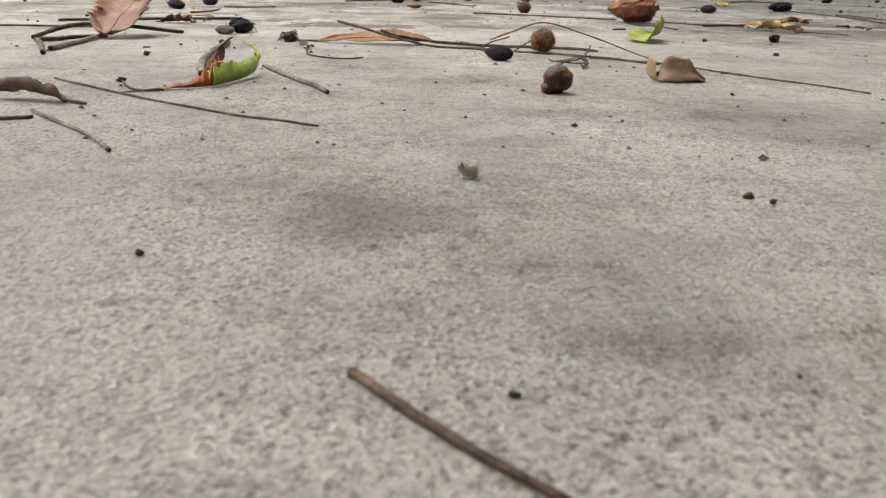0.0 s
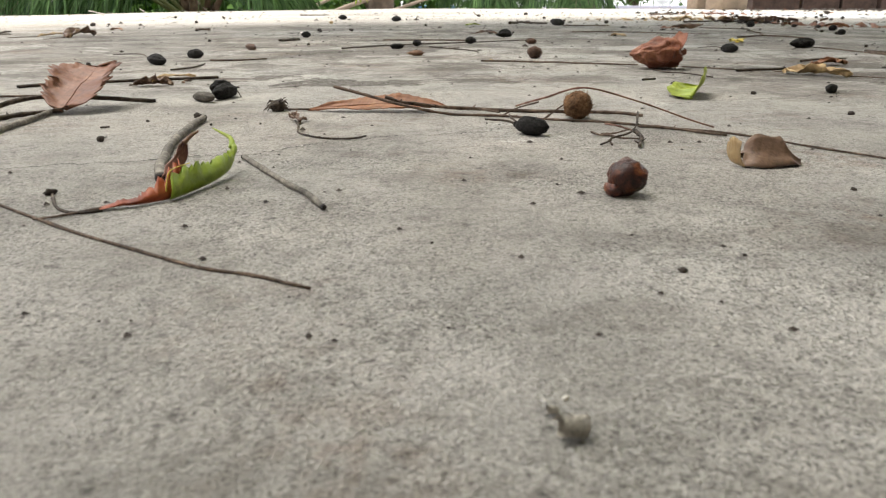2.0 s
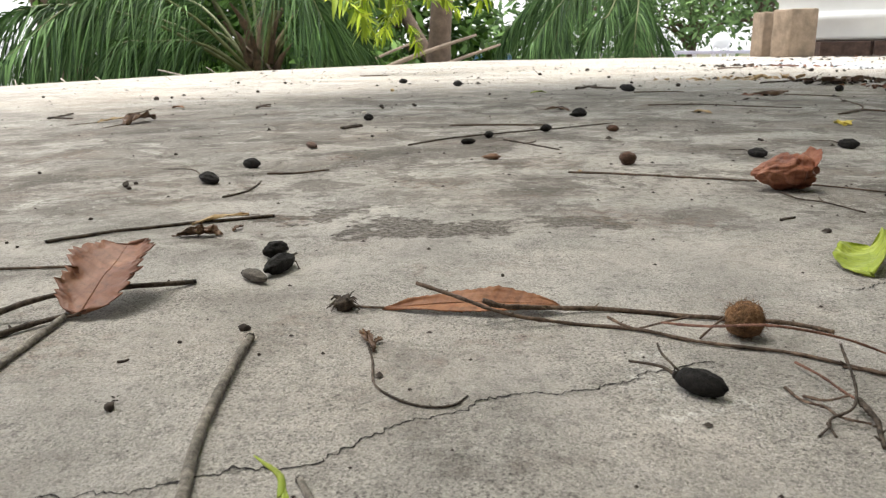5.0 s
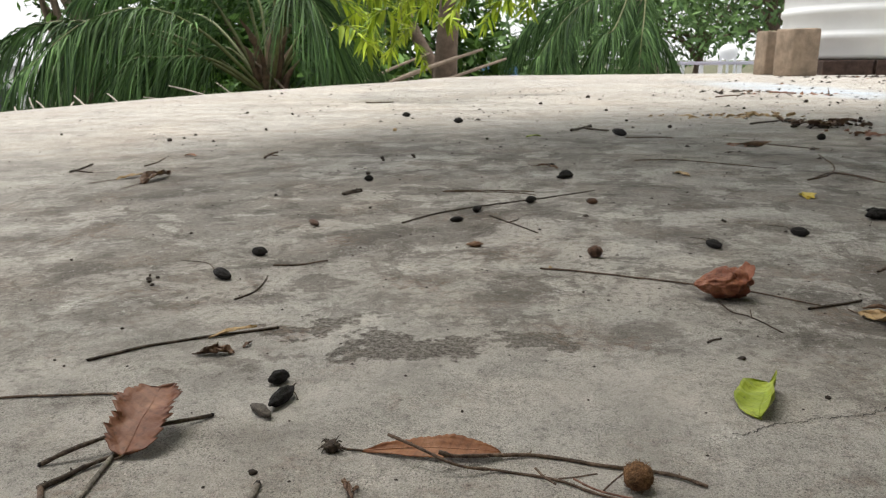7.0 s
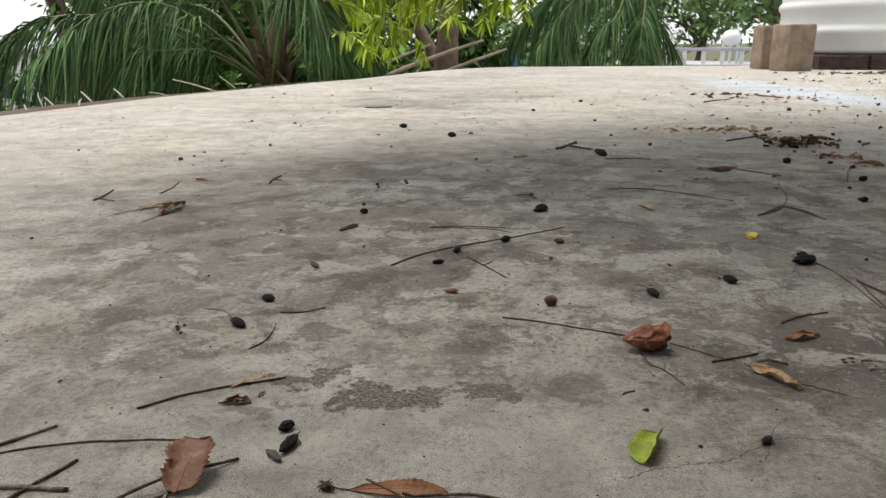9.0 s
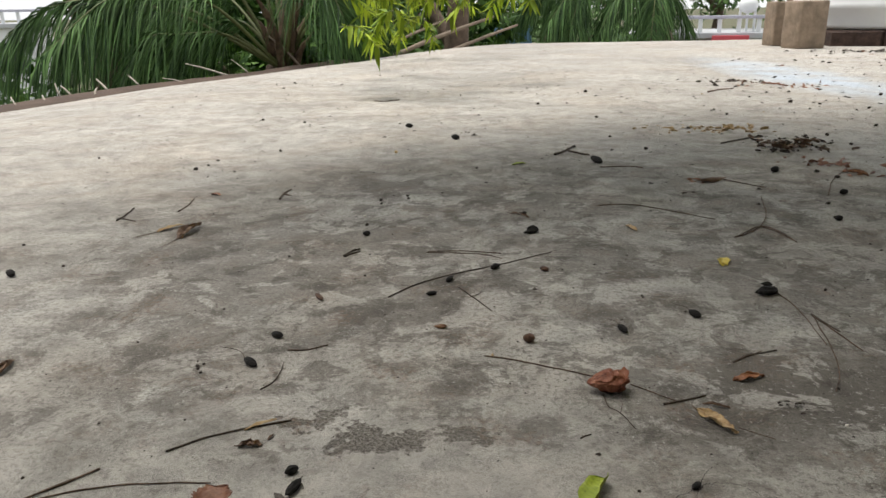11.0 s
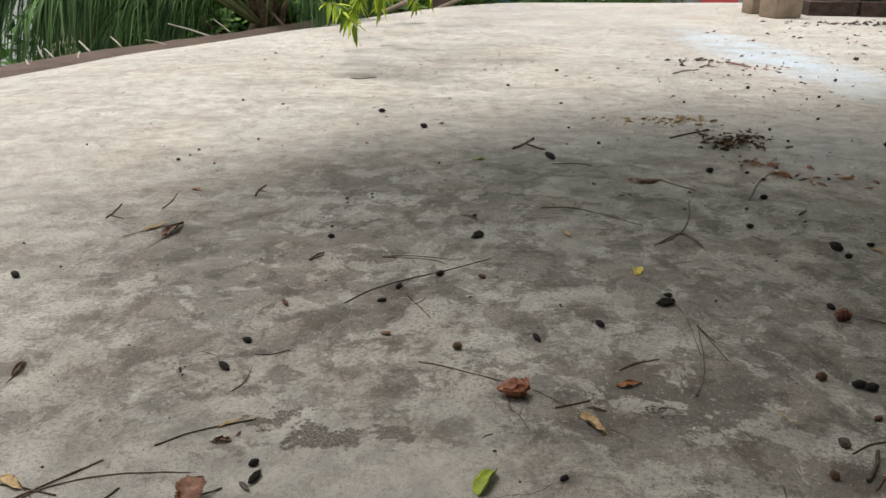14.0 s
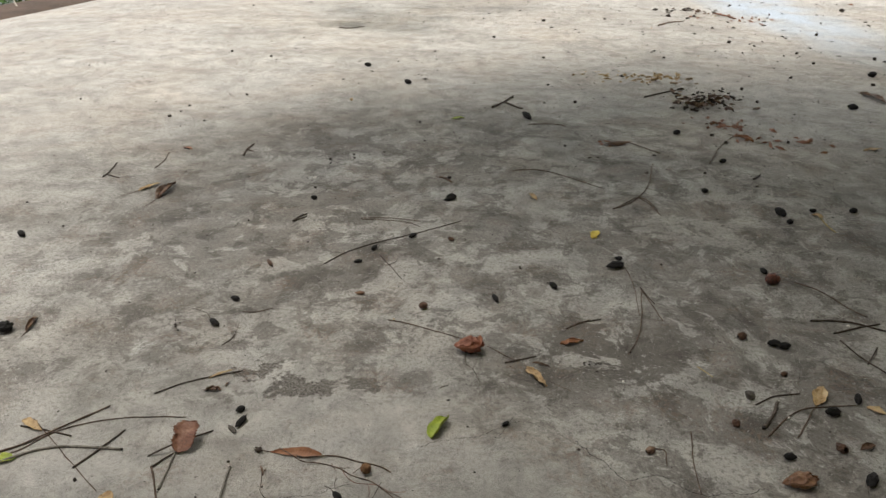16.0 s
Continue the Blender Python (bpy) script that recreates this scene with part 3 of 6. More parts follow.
def sheet_bm(lower, upper, tooth=0.0, bulge=(0, 0, 0), crumple=0.0004, teeth=14):
    """A thin curved skin between two lines; tooth: how far the upper edge is cut into teeth, as a share of the width."""
    nu, nv = 42, 7
    bm = bmesh.new()
    lo, up = spline(lower, 12), spline(upper, 12)

    def along(line, u):
        k = u * (len(line) - 1)
        i = min(int(k), len(line) - 2)
        return line[i].lerp(line[i + 1], k - i)

    spots = []
    for i in range(nu + 1):
        u = i / nu
        a, b = along(lo, u), along(up, u)
        cut = 1 - tooth * ((u * teeth + 0.8 * noise.noise(Vector((u * 9, 2, 5)))) % 1.0)
        row = []
        for j in range(nv + 1):
            v = j / nv
            p = a.lerp(b, v * cut) + Vector(bulge) * (4 * v * (1 - v))
            row.append(p + noise.noise_vector(p * 260) * crumple * (0.3 + v))
        spots.append(row)
    side = (lo[-1] - lo[0]).cross(up[len(up) // 2] - lo[len(lo) // 2]).normalized() * 0.00022

    def skin(shift):
        return [[bm.verts.new(p + shift) for p in row] for row in spots]

    front, back = skin(Vector((0, 0, 0))), skin(side)
    for g, flip in ((front, 1), (back, -1)):
        for i in range(nu):
            for j in range(nv):
                bm.faces.new((g[i][j], g[i][j + 1], g[i + 1][j + 1], g[i + 1][j])[::flip])

    def rim(g):
        return [g[i][0] for i in range(nu + 1)] + g[nu][1:] + [g[i][nv] for i in range(nu - 1, -1, -1)] + g[0][-2:0:-1]

    f, k = rim(front), rim(back)
    for i in range(len(f)):
        n = (i + 1) % len(f)
        bm.faces.new((f[i], f[n], k[n], k[i]))
    return bm


def turning_leaf():
    """A leaf standing on its edge: withered and toothed towards the stalk, still green towards the tip."""
    red = sheet_bm([(-0.0435, 0.1785, 0.0003), (-0.0400, 0.1800, 0.0003), (-0.0370, 0.1812, 0.0003), (-0.0338, 0.1840, 0.0004), (-0.0326, 0.1865, 0.0004)],
                   [(-0.0435, 0.1787, 0.0006), (-0.0402, 0.1808, 0.0018), (-0.0376, 0.1830, 0.0034), (-0.0352, 0.1865, 0.0066), (-0.0338, 0.1890, 0.0080)], 0.55, (0.0006, -0.0008, 0.0), 0.0006, 8)
    ob = new("turning_leaf", mesh_of("turning_leaf", red, M_FIERY))
    ob.matrix_basis = Matrix.Translation((0.0017, -0.05075, 0)) @ Matrix.Diagonal((1.0, 1.25, 0.85, 1.0))
    tagged(ob, "half orange, half green toothed leaf curling upward", "leaf", "fallen leaves")
    part("green_half", sheet_bm([(-0.0337, 0.1838, 0.0003), (-0.0318, 0.1885, 0.0003), (-0.0300, 0.1945, 0.0005), (-0.0288, 0.2005, 0.0016), (-0.0292, 0.2050, 0.0042)],
                                [(-0.0336, 0.1850, 0.0062), (-0.0322, 0.1905, 0.0064), (-0.0305, 0.1960, 0.0060), (-0.0291, 0.2015, 0.0060), (-0.0300, 0.2062, 0.0070)], 0.24, (0.0011, -0.0011, 0.0), 0.0007, 9), M_LIME, ob, "fresh green half with a yellow edge")
    part("rim", tube_bm(spline([(-0.0341, 0.1834, 0.0008), (-0.0339, 0.1841, 0.0040), (-0.0334, 0.1852, 0.0064), (-0.0322, 0.1904, 0.0064)], 8), 0.00016, 5, 0.8, 0.1), M_YELLOW, ob, "pale yellow seam")
    part("leaf_tip", tube_bm(spline([(-0.0296, 0.2052, 0.0058), (-0.0306, 0.2074, 0.0076), (-0.0335, 0.2086, 0.0090), (-0.0352, 0.2092, 0.0098)], 8), 0.0007, 6, 0.15, 0.1), M_LIME, ob, "drawn-out green tip")
    part("lobe", sheet_bm([(-0.0366, 0.1868, 0.0040), (-0.0352, 0.1886, 0.0042), (-0.0340, 0.1900, 0.0046)], [(-0.0352, 0.1905, 0.0088), (-0.0340, 0.1916, 0.0108), (-0.0332, 0.1924, 0.0112)], 0.25, (0.0, 0.0012, 0.0), 0.0012, 6), M_MAUVE, ob, "withered brown lobe")
    part("lobe_tip", tube_bm(spline([(-0.0336, 0.1918, 0.0106), (-0.0322, 0.1926, 0.0122), (-0.0310, 0.1928, 0.0130)], 6), 0.0005, 6, 0.4, 0.3), M_RUSSET, ob, "dark curled lobe tip")
    part("leaf_stalk", tube_bm(spline([(-0.0432, 0.1786, 0.0004), (-0.0452, 0.1776, 0.0004), (-0.0480, 0.1748, 0.0004), (-0.0515, 0.1730, 0.0004)], 6), 0.00028, 6, 0.8, 0.2), M_BROWN, ob, "thin dark leaf stalk")


def tent_leaf():
    """A small dry leaf folded along its rib like a tent, with one upturned end."""
    ridge = [(0.0852, 0.2140, 0.0030), (0.0880, 0.2150, 0.0056), (0.0912, 0.2158, 0.0068), (0.0950, 0.2156, 0.0050), (0.0998, 0.2150, 0.0006)]
    ob = new("tent_leaf", mesh_of("tent_leaf", sheet_bm([(0.0846, 0.2104, 0.0003), (0.0885, 0.2092, 0.0003), (0.0920, 0.2096, 0.0004), (0.0960, 0.2112, 0.0004), (0.0996, 0.2136, 0.0003)], ridge, 0.0, (0, 0.0003, -0.0002), 0.0016), M_DULL))
    tagged(ob, "tent-shaped dry brown leaf with crumpled edges", "leaf", "fallen leaves")
    part("far_side", sheet_bm([(0.0850, 0.2170, 0.0003), (0.0890, 0.2196, 0.0003), (0.0950, 0.2194, 0.0003), (0.1000, 0.2160, 0.0003)], ridge, 0.0, (0, 0.0, 0.0), 0.0016), M_DULL, ob)
    part("lobe", sheet_bm([(0.0850, 0.2100, 0.0004), (0.0842, 0.2118, 0.0004), (0.0836, 0.2140, 0.0006)], [(0.0838, 0.2098, 0.0058), (0.0826, 0.2118, 0.0066), (0.0822, 0.2140, 0.0050)], 0.15, (-0.0008, 0, 0), 0.0006, 4), M_TAN, ob, "pale upturned end")


def flap_of(main, flap):
    """Makes one leaf an upturned lobe of another."""
    flap.matrix_basis = main.matrix_basis.inverted() @ flap.matrix_basis
    flap.parent = main
    flap.name = "lobe"
    for key in ("category", "group", "label"):
        del flap[key]
    return main


def crumpled_leaf(x, y, sx, sy, sz, yaw, mat, label):
    """A dry leaf crumpled into a hollow ball with sharp folds and an open side."""
    COUNT[0] += 1
    bm = bmesh.new()
    bmesh.ops.create_icosphere(bm, subdivisions=5, radius=1)
    bmesh.ops.delete(bm, geom=[v for v in bm.verts if v.co.x * 0.75 + v.co.z * 0.55 + 0.12 * noise.noise(v.co * 4) > 0.84], context="VERTS")
    for v in bm.verts:
        d = v.co.copy()
        fold = abs(noise.noise(d * 1.7 + Vector((3, 1, 5)))) * 0.34 + abs(noise.noise(d * 4.2)) * 0.12 + 0.03 * noise.noise(d * 13)
        k = 1.12 - fold * 1.35
        thin = 1 - 0.5 * max(0, -d.x) ** 1.6
        v.co = Vector(((d.x - 0.3 * max(0, -d.x) ** 2) * sx * k, d.y * sy * k * thin, d.z * sz * k * thin))
    low = min(v.co.z for v in bm.verts)
    ob = new("crumpled_leaf", mesh_of("crumpled_leaf", bm, mat))
    stand(ob, x, y, -low, yaw)
    return tagged(ob, label, "leaf", "fallen leaves")


def crumb(x, y, size, mat=None, label="tiny dark crumb of plant litter"):
    COUNT[0] += 1
    ob = new("litter_crumb", mesh_of("litter_crumb", lump_bm(size * 0.5, size * 0.36, size * 0.33, 0.5, 2.2, 2, COUNT[0]), mat or M_CRUMB))
    stand(ob, x, y, size * 0.24, random.uniform(0, 360))
    return tagged(ob, words(label), "plant litter", "litter crumbs")


def burr(a, b, width, label="small dark ragged dried flower head"):
    """A dried flower head: a tuft of short frayed bracts on a flat receptacle."""
    COUNT[0] += 1
    x, y, length, yaw = between(a, b)
    body = new("dried_flower_head", mesh_of("dried_flower_head", lump_bm(length * 0.27, width * 0.34, width * 0.30, 0.4, 3, 3, 5), M_DARK))
    stand(body, x, y, width * 0.24, yaw)
    tagged(body, label, "flower head")
    for k in range(26):
        t0 = random.uniform(0, 6.283)
        up = random.uniform(-0.35, 0.9)
        d = Vector((math.cos(t0) * length * 0.36, math.sin(t0) * length * 0.30, up * width * 0.42)) * random.uniform(0.8, 1.35)
        pts = [d * 0.4, d * 0.8 + Vector((0, 0, width * 0.05)), d * 1.15 + Vector((0, 0, -width * random.uniform(0, 0.2)))]
        for p in pts:
            p.z = max(p.z, -width * 0.22)
        part("bract", tube_bm(spline(pts, 3), width * random.uniform(0.035, 0.07), 4, 0.3, 0.3), M_DARK, body)
    return body


def crump(a, b, width, mat, label):
    """A shrivelled husk or fruit, folded in on itself."""
    x, y, length, yaw = between(a, b)
    ob = crumpled_leaf(x, y, max(length, width) * 0.52, width * 0.5, width * 0.36, yaw, mat, words(label))
    ob.name = "shrivelled_fruit"
    return tagged(ob, "", "dried fruit", "fallen fruits")


def curled_bit(a, b, width, mat=None, label="tiny pale curled husk on the concrete"):
    """A rolled-up scrap, coiled like a shaving."""
    COUNT[0] += 1
    x, y, length, yaw = between(a, b)
    bm = bmesh.new()
    rows = []
    for i in range(29):
        t0 = i / 28 * 2 * math.pi * 1.6
        r = width * 0.5 * (1 - 0.55 * i / 28)
        rows.append([bm.verts.new((length * 0.38 * v * (1 - 0.3 * i / 28) + 0.1 * width * noise.noise(Vector((i * 0.4, v, 3))), r * math.cos(t0), r * math.sin(t0))) for v in (-1, -0.5, 0, 0.5, 1)])
    for p, q in zip(rows, rows[1:]):
        for k in range(4):
            bm.faces.new((p[k], p[k + 1], q[k + 1], q[k]))
    ob = new("curled_husk", mesh_of("curled_husk", bm, mat or M_HUSK))
    stand(ob, x, y, width * 0.5, yaw + 60, 10)
    return tagged(ob, label, "husk")


def heap(a, b, width, mat=None, n=14, label="small heap of rotted dark leaf litter"):
    """Ragged scraps of rotted leaf lying over one another."""
    COUNT[0] += 1
    x, y, length, yaw = between(a, b)
    bm = bmesh.new()
    for k in range(n):
        c = Vector((random.gauss(0, length * 0.30), random.gauss(0, max(width * 0.8, length * 0.2)), random.uniform(0.02, 0.25) * width * 0.3))
        m = Matrix.Translation(c) @ Euler((random.uniform(-0.4, 0.4), random.uniform(-0.4, 0.4), random.uniform(0, 6.3))).to_matrix().to_4x4()
        s = width * random.uniform(0.22, 0.6)
        vs = [[bm.verts.new(m @ Vector((s * (i / 4 - 0.5), s * 0.4 * math.sin(math.pi * (0.08 + 0.84 * i / 4)) * j, 0.25 * s * j * j + s * 0.25 * noise.noise(Vector((i, j, k)))))) for j in (-1, 0, 1)] for i in range(5)]
        for p, q in zip(vs, vs[1:]):
            for j in range(2):
                bm.faces.new((p[j], p[j + 1], q[j + 1], q[j]))
    low = min(v.co.z for v in bm.verts)
    ob = new("leaf_litter", mesh_of("leaf_litter", bm, mat or M_DULL))
    stand(ob, x, y, -low + 0.0005, yaw)
    return tagged(ob, label, "leaf litter", kind="stuff")


# ---- the roof and what stands under and round it ----
ROOF = [(-2.25, -3.0), (-1.83, 2.2), (-1.66, 3.15), (-1.21, 4.35), (-0.52, 6.95)]


def roof_slab():
    bm = bmesh.new()
    nx, ny = 70, 80

    def left(y):
        for (x0, y0), (x1, y1) in zip(ROOF[:5], ROOF[1:5]):
            if y <= y1:
                return x0 + (x1 - x0) * (y - y0) / (y1 - y0)
        return ROOF[4][0]

    rows = []
    for j in range(ny + 1):
        y = -3.0 + 9.95 * (j / ny)
        x0 = left(y)
        row = []
        for i in range(nx + 1):
            u = (i / nx) ** 1.7
            x = x0 + (6.5 - x0) * u
            yy = y + max(0, (y - 5.0) / 1.25) * 0.075 * (x + 0.5)
            near = min(1, max(0, math.hypot(x - 0.1, yy - 0.8) - 1.0))
            side = max(0, 1 - 0.95 * (x - x0) / 0.65)
            front = max(0, (y - 5.35) / 1.6)
            fall = -0.048 * side ** 2 - 0.052 * front ** 2
            row.append(bm.verts.new((x, yy, fall + 0.004 * near * noise.noise(Vector((x, yy, 0)) * 1.6))))
        rows.append(row)
    for a, b in zip(rows, rows[1:]):
        for k in range(nx):
            bm.faces.new((a[k], a[k + 1], b[k + 1], b[k]))
    rim = [e for e in bm.edges if e.is_boundary]
    low = bmesh.ops.extrude_edge_only(bm, edges=rim)["geom"]
    for v in low:
        if isinstance(v, bmesh.types.BMVert):
            v.co.z = -0.13
    bmesh.ops.recalc_face_normals(bm, faces=bm.faces[:])
    ob = new("floor", mesh_of("floor", bm, M_CONCRETE))
    tagged(ob, "weathered grey concrete flat roof with dark stains", "roof", kind="structure")


roof_slab()


def solid(name, sx, sy, sz, at, mat, yaw=0.0, bevel=0.0, label="", category="", kind="structure", parent=None):
    ob = new(name, mesh_of(name, box_bm(sx, sy, sz, bevel), mat, False))
    ob.matrix_basis = pose(*at, 0, 0, yaw)
    ob.parent = parent
    return tagged(ob, label, category, kind=kind if not parent else "")


GROUND = -3.4
bm = bmesh.new()
bmesh.ops.create_grid(bm, x_segments=60, y_segments=60, size=600)
for v in bm.verts:
    v.co.z = 0.15 * noise.noise(v.co * 0.05)
ground = new("ground", mesh_of("ground", bm, M_EARTH))
ground.location = (0, 0, GROUND)
tagged(ground, "green and brown garden earth far below the roof", "ground", kind="structure")

# house walls under the slab
solid("wall_house_front", 6.6, 0.2, 3.2, (3.0, 6.15, GROUND + 1.62), M_EDGE, 4, label="grey rendered house wall below the roof edge", category="wall")
solid("wall_house_side", 0.2, 8.6, 3.2, (-0.95, 1.2, GROUND + 1.62), M_EDGE, -8, label="grey rendered house wall below the roof edge", category="wall")

# unseen walls added right of and behind the camera, dimming the near roof
solid("wall_unseen_right", 2.7, 4.2, 2.3, (2.70, -0.86, 1.152), M_EDGE, 0, label="plain unseen grey wall added to block sky light", category="wall")
solid("wall_unseen_back", 3.7, 0.15, 2.0, (-0.50, -1.05, 1.002), M_EDGE, 0, label="plain unseen grey wall added behind the camera", category="wall")

# earth-covered lower ledge along the slanting edge
bm = bmesh.new()
edge = spline([(-2.2, -2.6, 0), (-1.89, 1.4, 0), (-1.70, 3.0, 0), (-1.30, 4.15, 0), (-0.93, 5.5, 0)], 8)
prof = ((0.0, -0.18), (0.0, -0.080), (-0.12, -0.066), (-0.28, -0.062), (-0.38, -0.075), (-0.40, -0.25))
rows = []
for i, p in enumerate(edge):
    d = (edge[min(i + 1, len(edge) - 1)] - edge[max(i - 1, 0)]).normalized()
    s = Vector((d.y, -d.x, 0))
    rows.append([bm.verts.new(p + s * (o - 0.02) + Vector((0, 0, h + 0.012 * noise.noise(p * 5 + Vector((o * 9, 0, 0)))))) for o, h in prof])
for a, b in zip(rows, rows[1:]):
    for k in range(len(prof) - 1):
        bm.faces.new((a[k], a[k + 1], b[k + 1], b[k]))
ledge = new("ledge", mesh_of("ledge", bm, M_SOIL))
tagged(ledge, "lower ledge covered with red-brown soil and litter", "ledge", kind="structure")
for x, y, dx, dz, r in ((-2.10, 3.10, -0.06, 0.06, 0.006), (-2.06, 3.12, -0.09, 0.035, 0.007), (-1.99, 3.31, -0.10, 0.055, 0.009), (-1.95, 3.53, -0.10, 0.055, 0.008), (-1.72, 3.60, -0.20, 0.02, 0.006),
                     (-1.70, 4.07, -0.34, 0.085, 0.010), (-1.98, 2.83, -0.06, 0.02, 0.007), (-1.90, 3.06, -0.02, 0.03, 0.009), (-1.66, 4.28, -0.15, 0.10, 0.006), (-2.02, 2.70, -0.07, 0.03, 0.006)):
    pts = [Vector((0, 0, -0.012)), Vector((dx * 0.4, 0.02, dz * 0.3)), Vector((dx * 0.8, 0.05, dz * 0.62))]
    ob = new("dead_stem", mesh_of("dead_stem", tube_bm(spline(pts, 4), r * 0.62, 7, 0.6, 0.2), M_PALESTEM))
    ob.location = (x, y, -0.060)
    tagged(ob, "pale cut palm stem sticking out of the ledge", "stem", "dead stems")

# ---- water tank on its brick base, with two upright blocks ----
TANK = (2.62, 5.75)


def water_tank():
    bm = bmesh.new()
    prof = [(0.0, 0.0), (0.655, 0.0), (0.672, 0.012)]
    z = 0.03
    for k in range(7):
        prof += [(0.675, z), (0.675, z + 0.085), (0.690, z + 0.10), (0.694, z + 0.12), (0.690, z + 0.14), (0.675, z + 0.155)]
        z += 0.165
    prof += [(0.66, z + 0.03), (0.55, z + 0.12), (0.30, z + 0.19), (0.22, z + 0.20), (0.22, z + 0.26), (0.0, z + 0.27)]
    n = 72
    rings = [[bm.verts.new((r * math.cos(2 * math.pi * k / n), r * math.sin(2 * math.pi * k / n), h)) for k in range(n)] if r else [bm.verts.new((0, 0, h))] for r, h in prof]
    for a, b in zip(rings, rings[1:]):
        for k in range(n):
            q = [a[k % len(a)], a[(k + 1) % len(a)], b[(k + 1) % len(b)], b[k % len(b)]]
            q = [v for i, v in enumerate(q) if v not in q[:i]]
            bm.faces.new(q)
    ob = new("water_tank", mesh_of("water_tank", bm, M_TANK))
    ob.location = (*TANK, 0.095)
    tagged(ob, "white ribbed plastic water tank on a brick base", "water tank")
    part("lid", move_bm(lump_bm(0.24, 0.24, 0.05, 0, 1, 3), (0, 0, z + 0.27)), M_TANK, ob, "round white lid")


water_tank()
base = new("brick_base", mesh_of("brick_base", box_bm(1.30, 1.30, 0.11), M_BASE, False))
base.matrix_basis = pose(*TANK, 0.030, 0, 0, 0)
tagged(base, "low dark red brick base under the water tank", "base")
brick_mesh = mesh_of("brick", box_bm(0.215, 0.10, 0.110, 0.006), M_BASE, False)
for k in range(20):
    a = 2 * math.pi * k / 20
    ob = new("brick", brick_mesh)
    ob.parent = base
    ob.matrix_basis = pose(0.70 * math.cos(a), 0.70 * math.sin(a), 0.0060, 0, 0, math.degrees(a) + 90 + random.uniform(-3, 3))
for x, y, h, yaw, w, d in ((1.735, 4.92, 0.285, 16, 0.185, 0.18), (1.70, 5.24, 0.283, 8, 0.18, 0.16)):
    bm = box_bm(w, d, h, 0.014)
    bmesh.ops.subdivide_edges(bm, edges=bm.edges[:], cuts=3, use_grid_fill=True)
    for v in bm.verts:
        v.co += 0.006 * noise.noise_vector(v.co * 14 + Vector((x * 9, 0, 0)))
    ob = new("upright_block", mesh_of("upright_block", bm, M_BLOCK))
    ob.matrix_basis = pose(x, y, h / 2 - 0.002, 0, 0, yaw)
    tagged(ob, "worn tan plastered block standing upright by the tank", "block", "upright blocks")


# ---- plants beyond the edge ----
def blade(bm, base, tip, width, droop, side_hint):
    """A long narrow leaflet, folded slightly, hanging towards its tip."""
    d = tip - base
    side = d.cross(side_hint)
    side = side.normalized() * width if side.length > 1e-5 else Vector((width, 0, 0))
    rows = []
    for i in range(5):
        u = i / 4
        p = base + d * u + Vector((0, 0, -droop * u * u))
        w = (0.35, 1.0, 0.9, 0.55, 0.05)[i]
        rows.append([bm.verts.new(p - side * w), bm.verts.new(p + Vector((0, 0, -width * 0.5 * w))), bm.verts.new(p + side * w)])
    for a, b in zip(rows, rows[1:]):
        bm.faces.new((a[0], a[1], b[1], b[0]))
        bm.faces.new((a[1], a[2], b[2], b[1]))


def palm(x, y, crown_z, fronds, label, trunk_r=0.13, leaflet=0.6):
    """fronds: for each the highest and the last place of its arching rib, in metres, and how straight the leaflets hang."""
    root = new("coconut_palm")
    root.location = (x, y, GROUND)
    tagged(root, label, "palm tree", "palm trees")
    top = crown_z - GROUND
    line = [Vector((0.10 * math.sin(i), 0.0, top * i / 12)) for i in range(12)] + [Vector((0, 0, top))]
    part("trunk", tube_bm(line, trunk_r * 1.3, 14, 0.75, 0.2), M_TRUNK, root, "ringed grey palm trunk")
    for k in range(9):
        a = k * 2.4
        d = Vector((math.cos(a), math.sin(a), 0))
        p = Vector((0, 0, top - 0.04 + 0.035 * k)) + d * trunk_r * 0.5
        part("leaf_sheath", tube_bm(spline([p, p + d * 0.06 + Vector((0, 0, 0.18)), p + d * 0.16 + Vector((0, 0, 0.30))], 4), 0.036, 7, 0.15, 0.5), M_SPATHE, root, "brown fibrous leaf sheath")
    for high, last, hang in fronds:
        foot = Vector((0, 0, top))
        at0 = Vector((x, y, GROUND))
        high, last = Vector(high) - at0, Vector(last) - at0
        pts = spline([foot, foot.lerp(high, 0.55) + Vector((0, 0, 0.10)), high, high.lerp(last, 0.5) + Vector((0, 0, 0.10)), last], 6)
        rib = part("frond", tube_bm(pts, 0.014, 6, 0.15, 0.1), M_RACHIS, root, "arching yellow-green frond rib")
        bm = bmesh.new()
        fine = spline(pts, 9)
        start = len(fine) // 4
        for i in range(start, len(fine)):
            p = fine[i]
            u = (i - start) / (len(fine) - start)
            along = (fine[min(i + 1, len(fine) - 1)] - fine[i - 1]).normalized()
            out = along.cross(Vector((0, 0, 1))).normalized()
            ll = leaflet * (0.35 + 0.75 * math.sin(math.pi * (0.15 + 0.75 * u)))
            for s in (-1, 1):
                d = out * s * random.uniform(0.15, 0.6) + along * random.uniform(0.25, 0.75) + Vector((0, 0, random.uniform(-0.35, 0.25)))
                blade(bm, p, p + d.normalized() * ll * random.uniform(0.45, 0.7), random.uniform(0.0030, 0.0065), ll * hang * random.uniform(0.5, 1.05), Vector((random.uniform(-0.5, 0.5), -1, random.uniform(-0.3, 0.3))))
        part("foliage", bm, M_FROND, rib, "long hanging green leaflets")
    return root


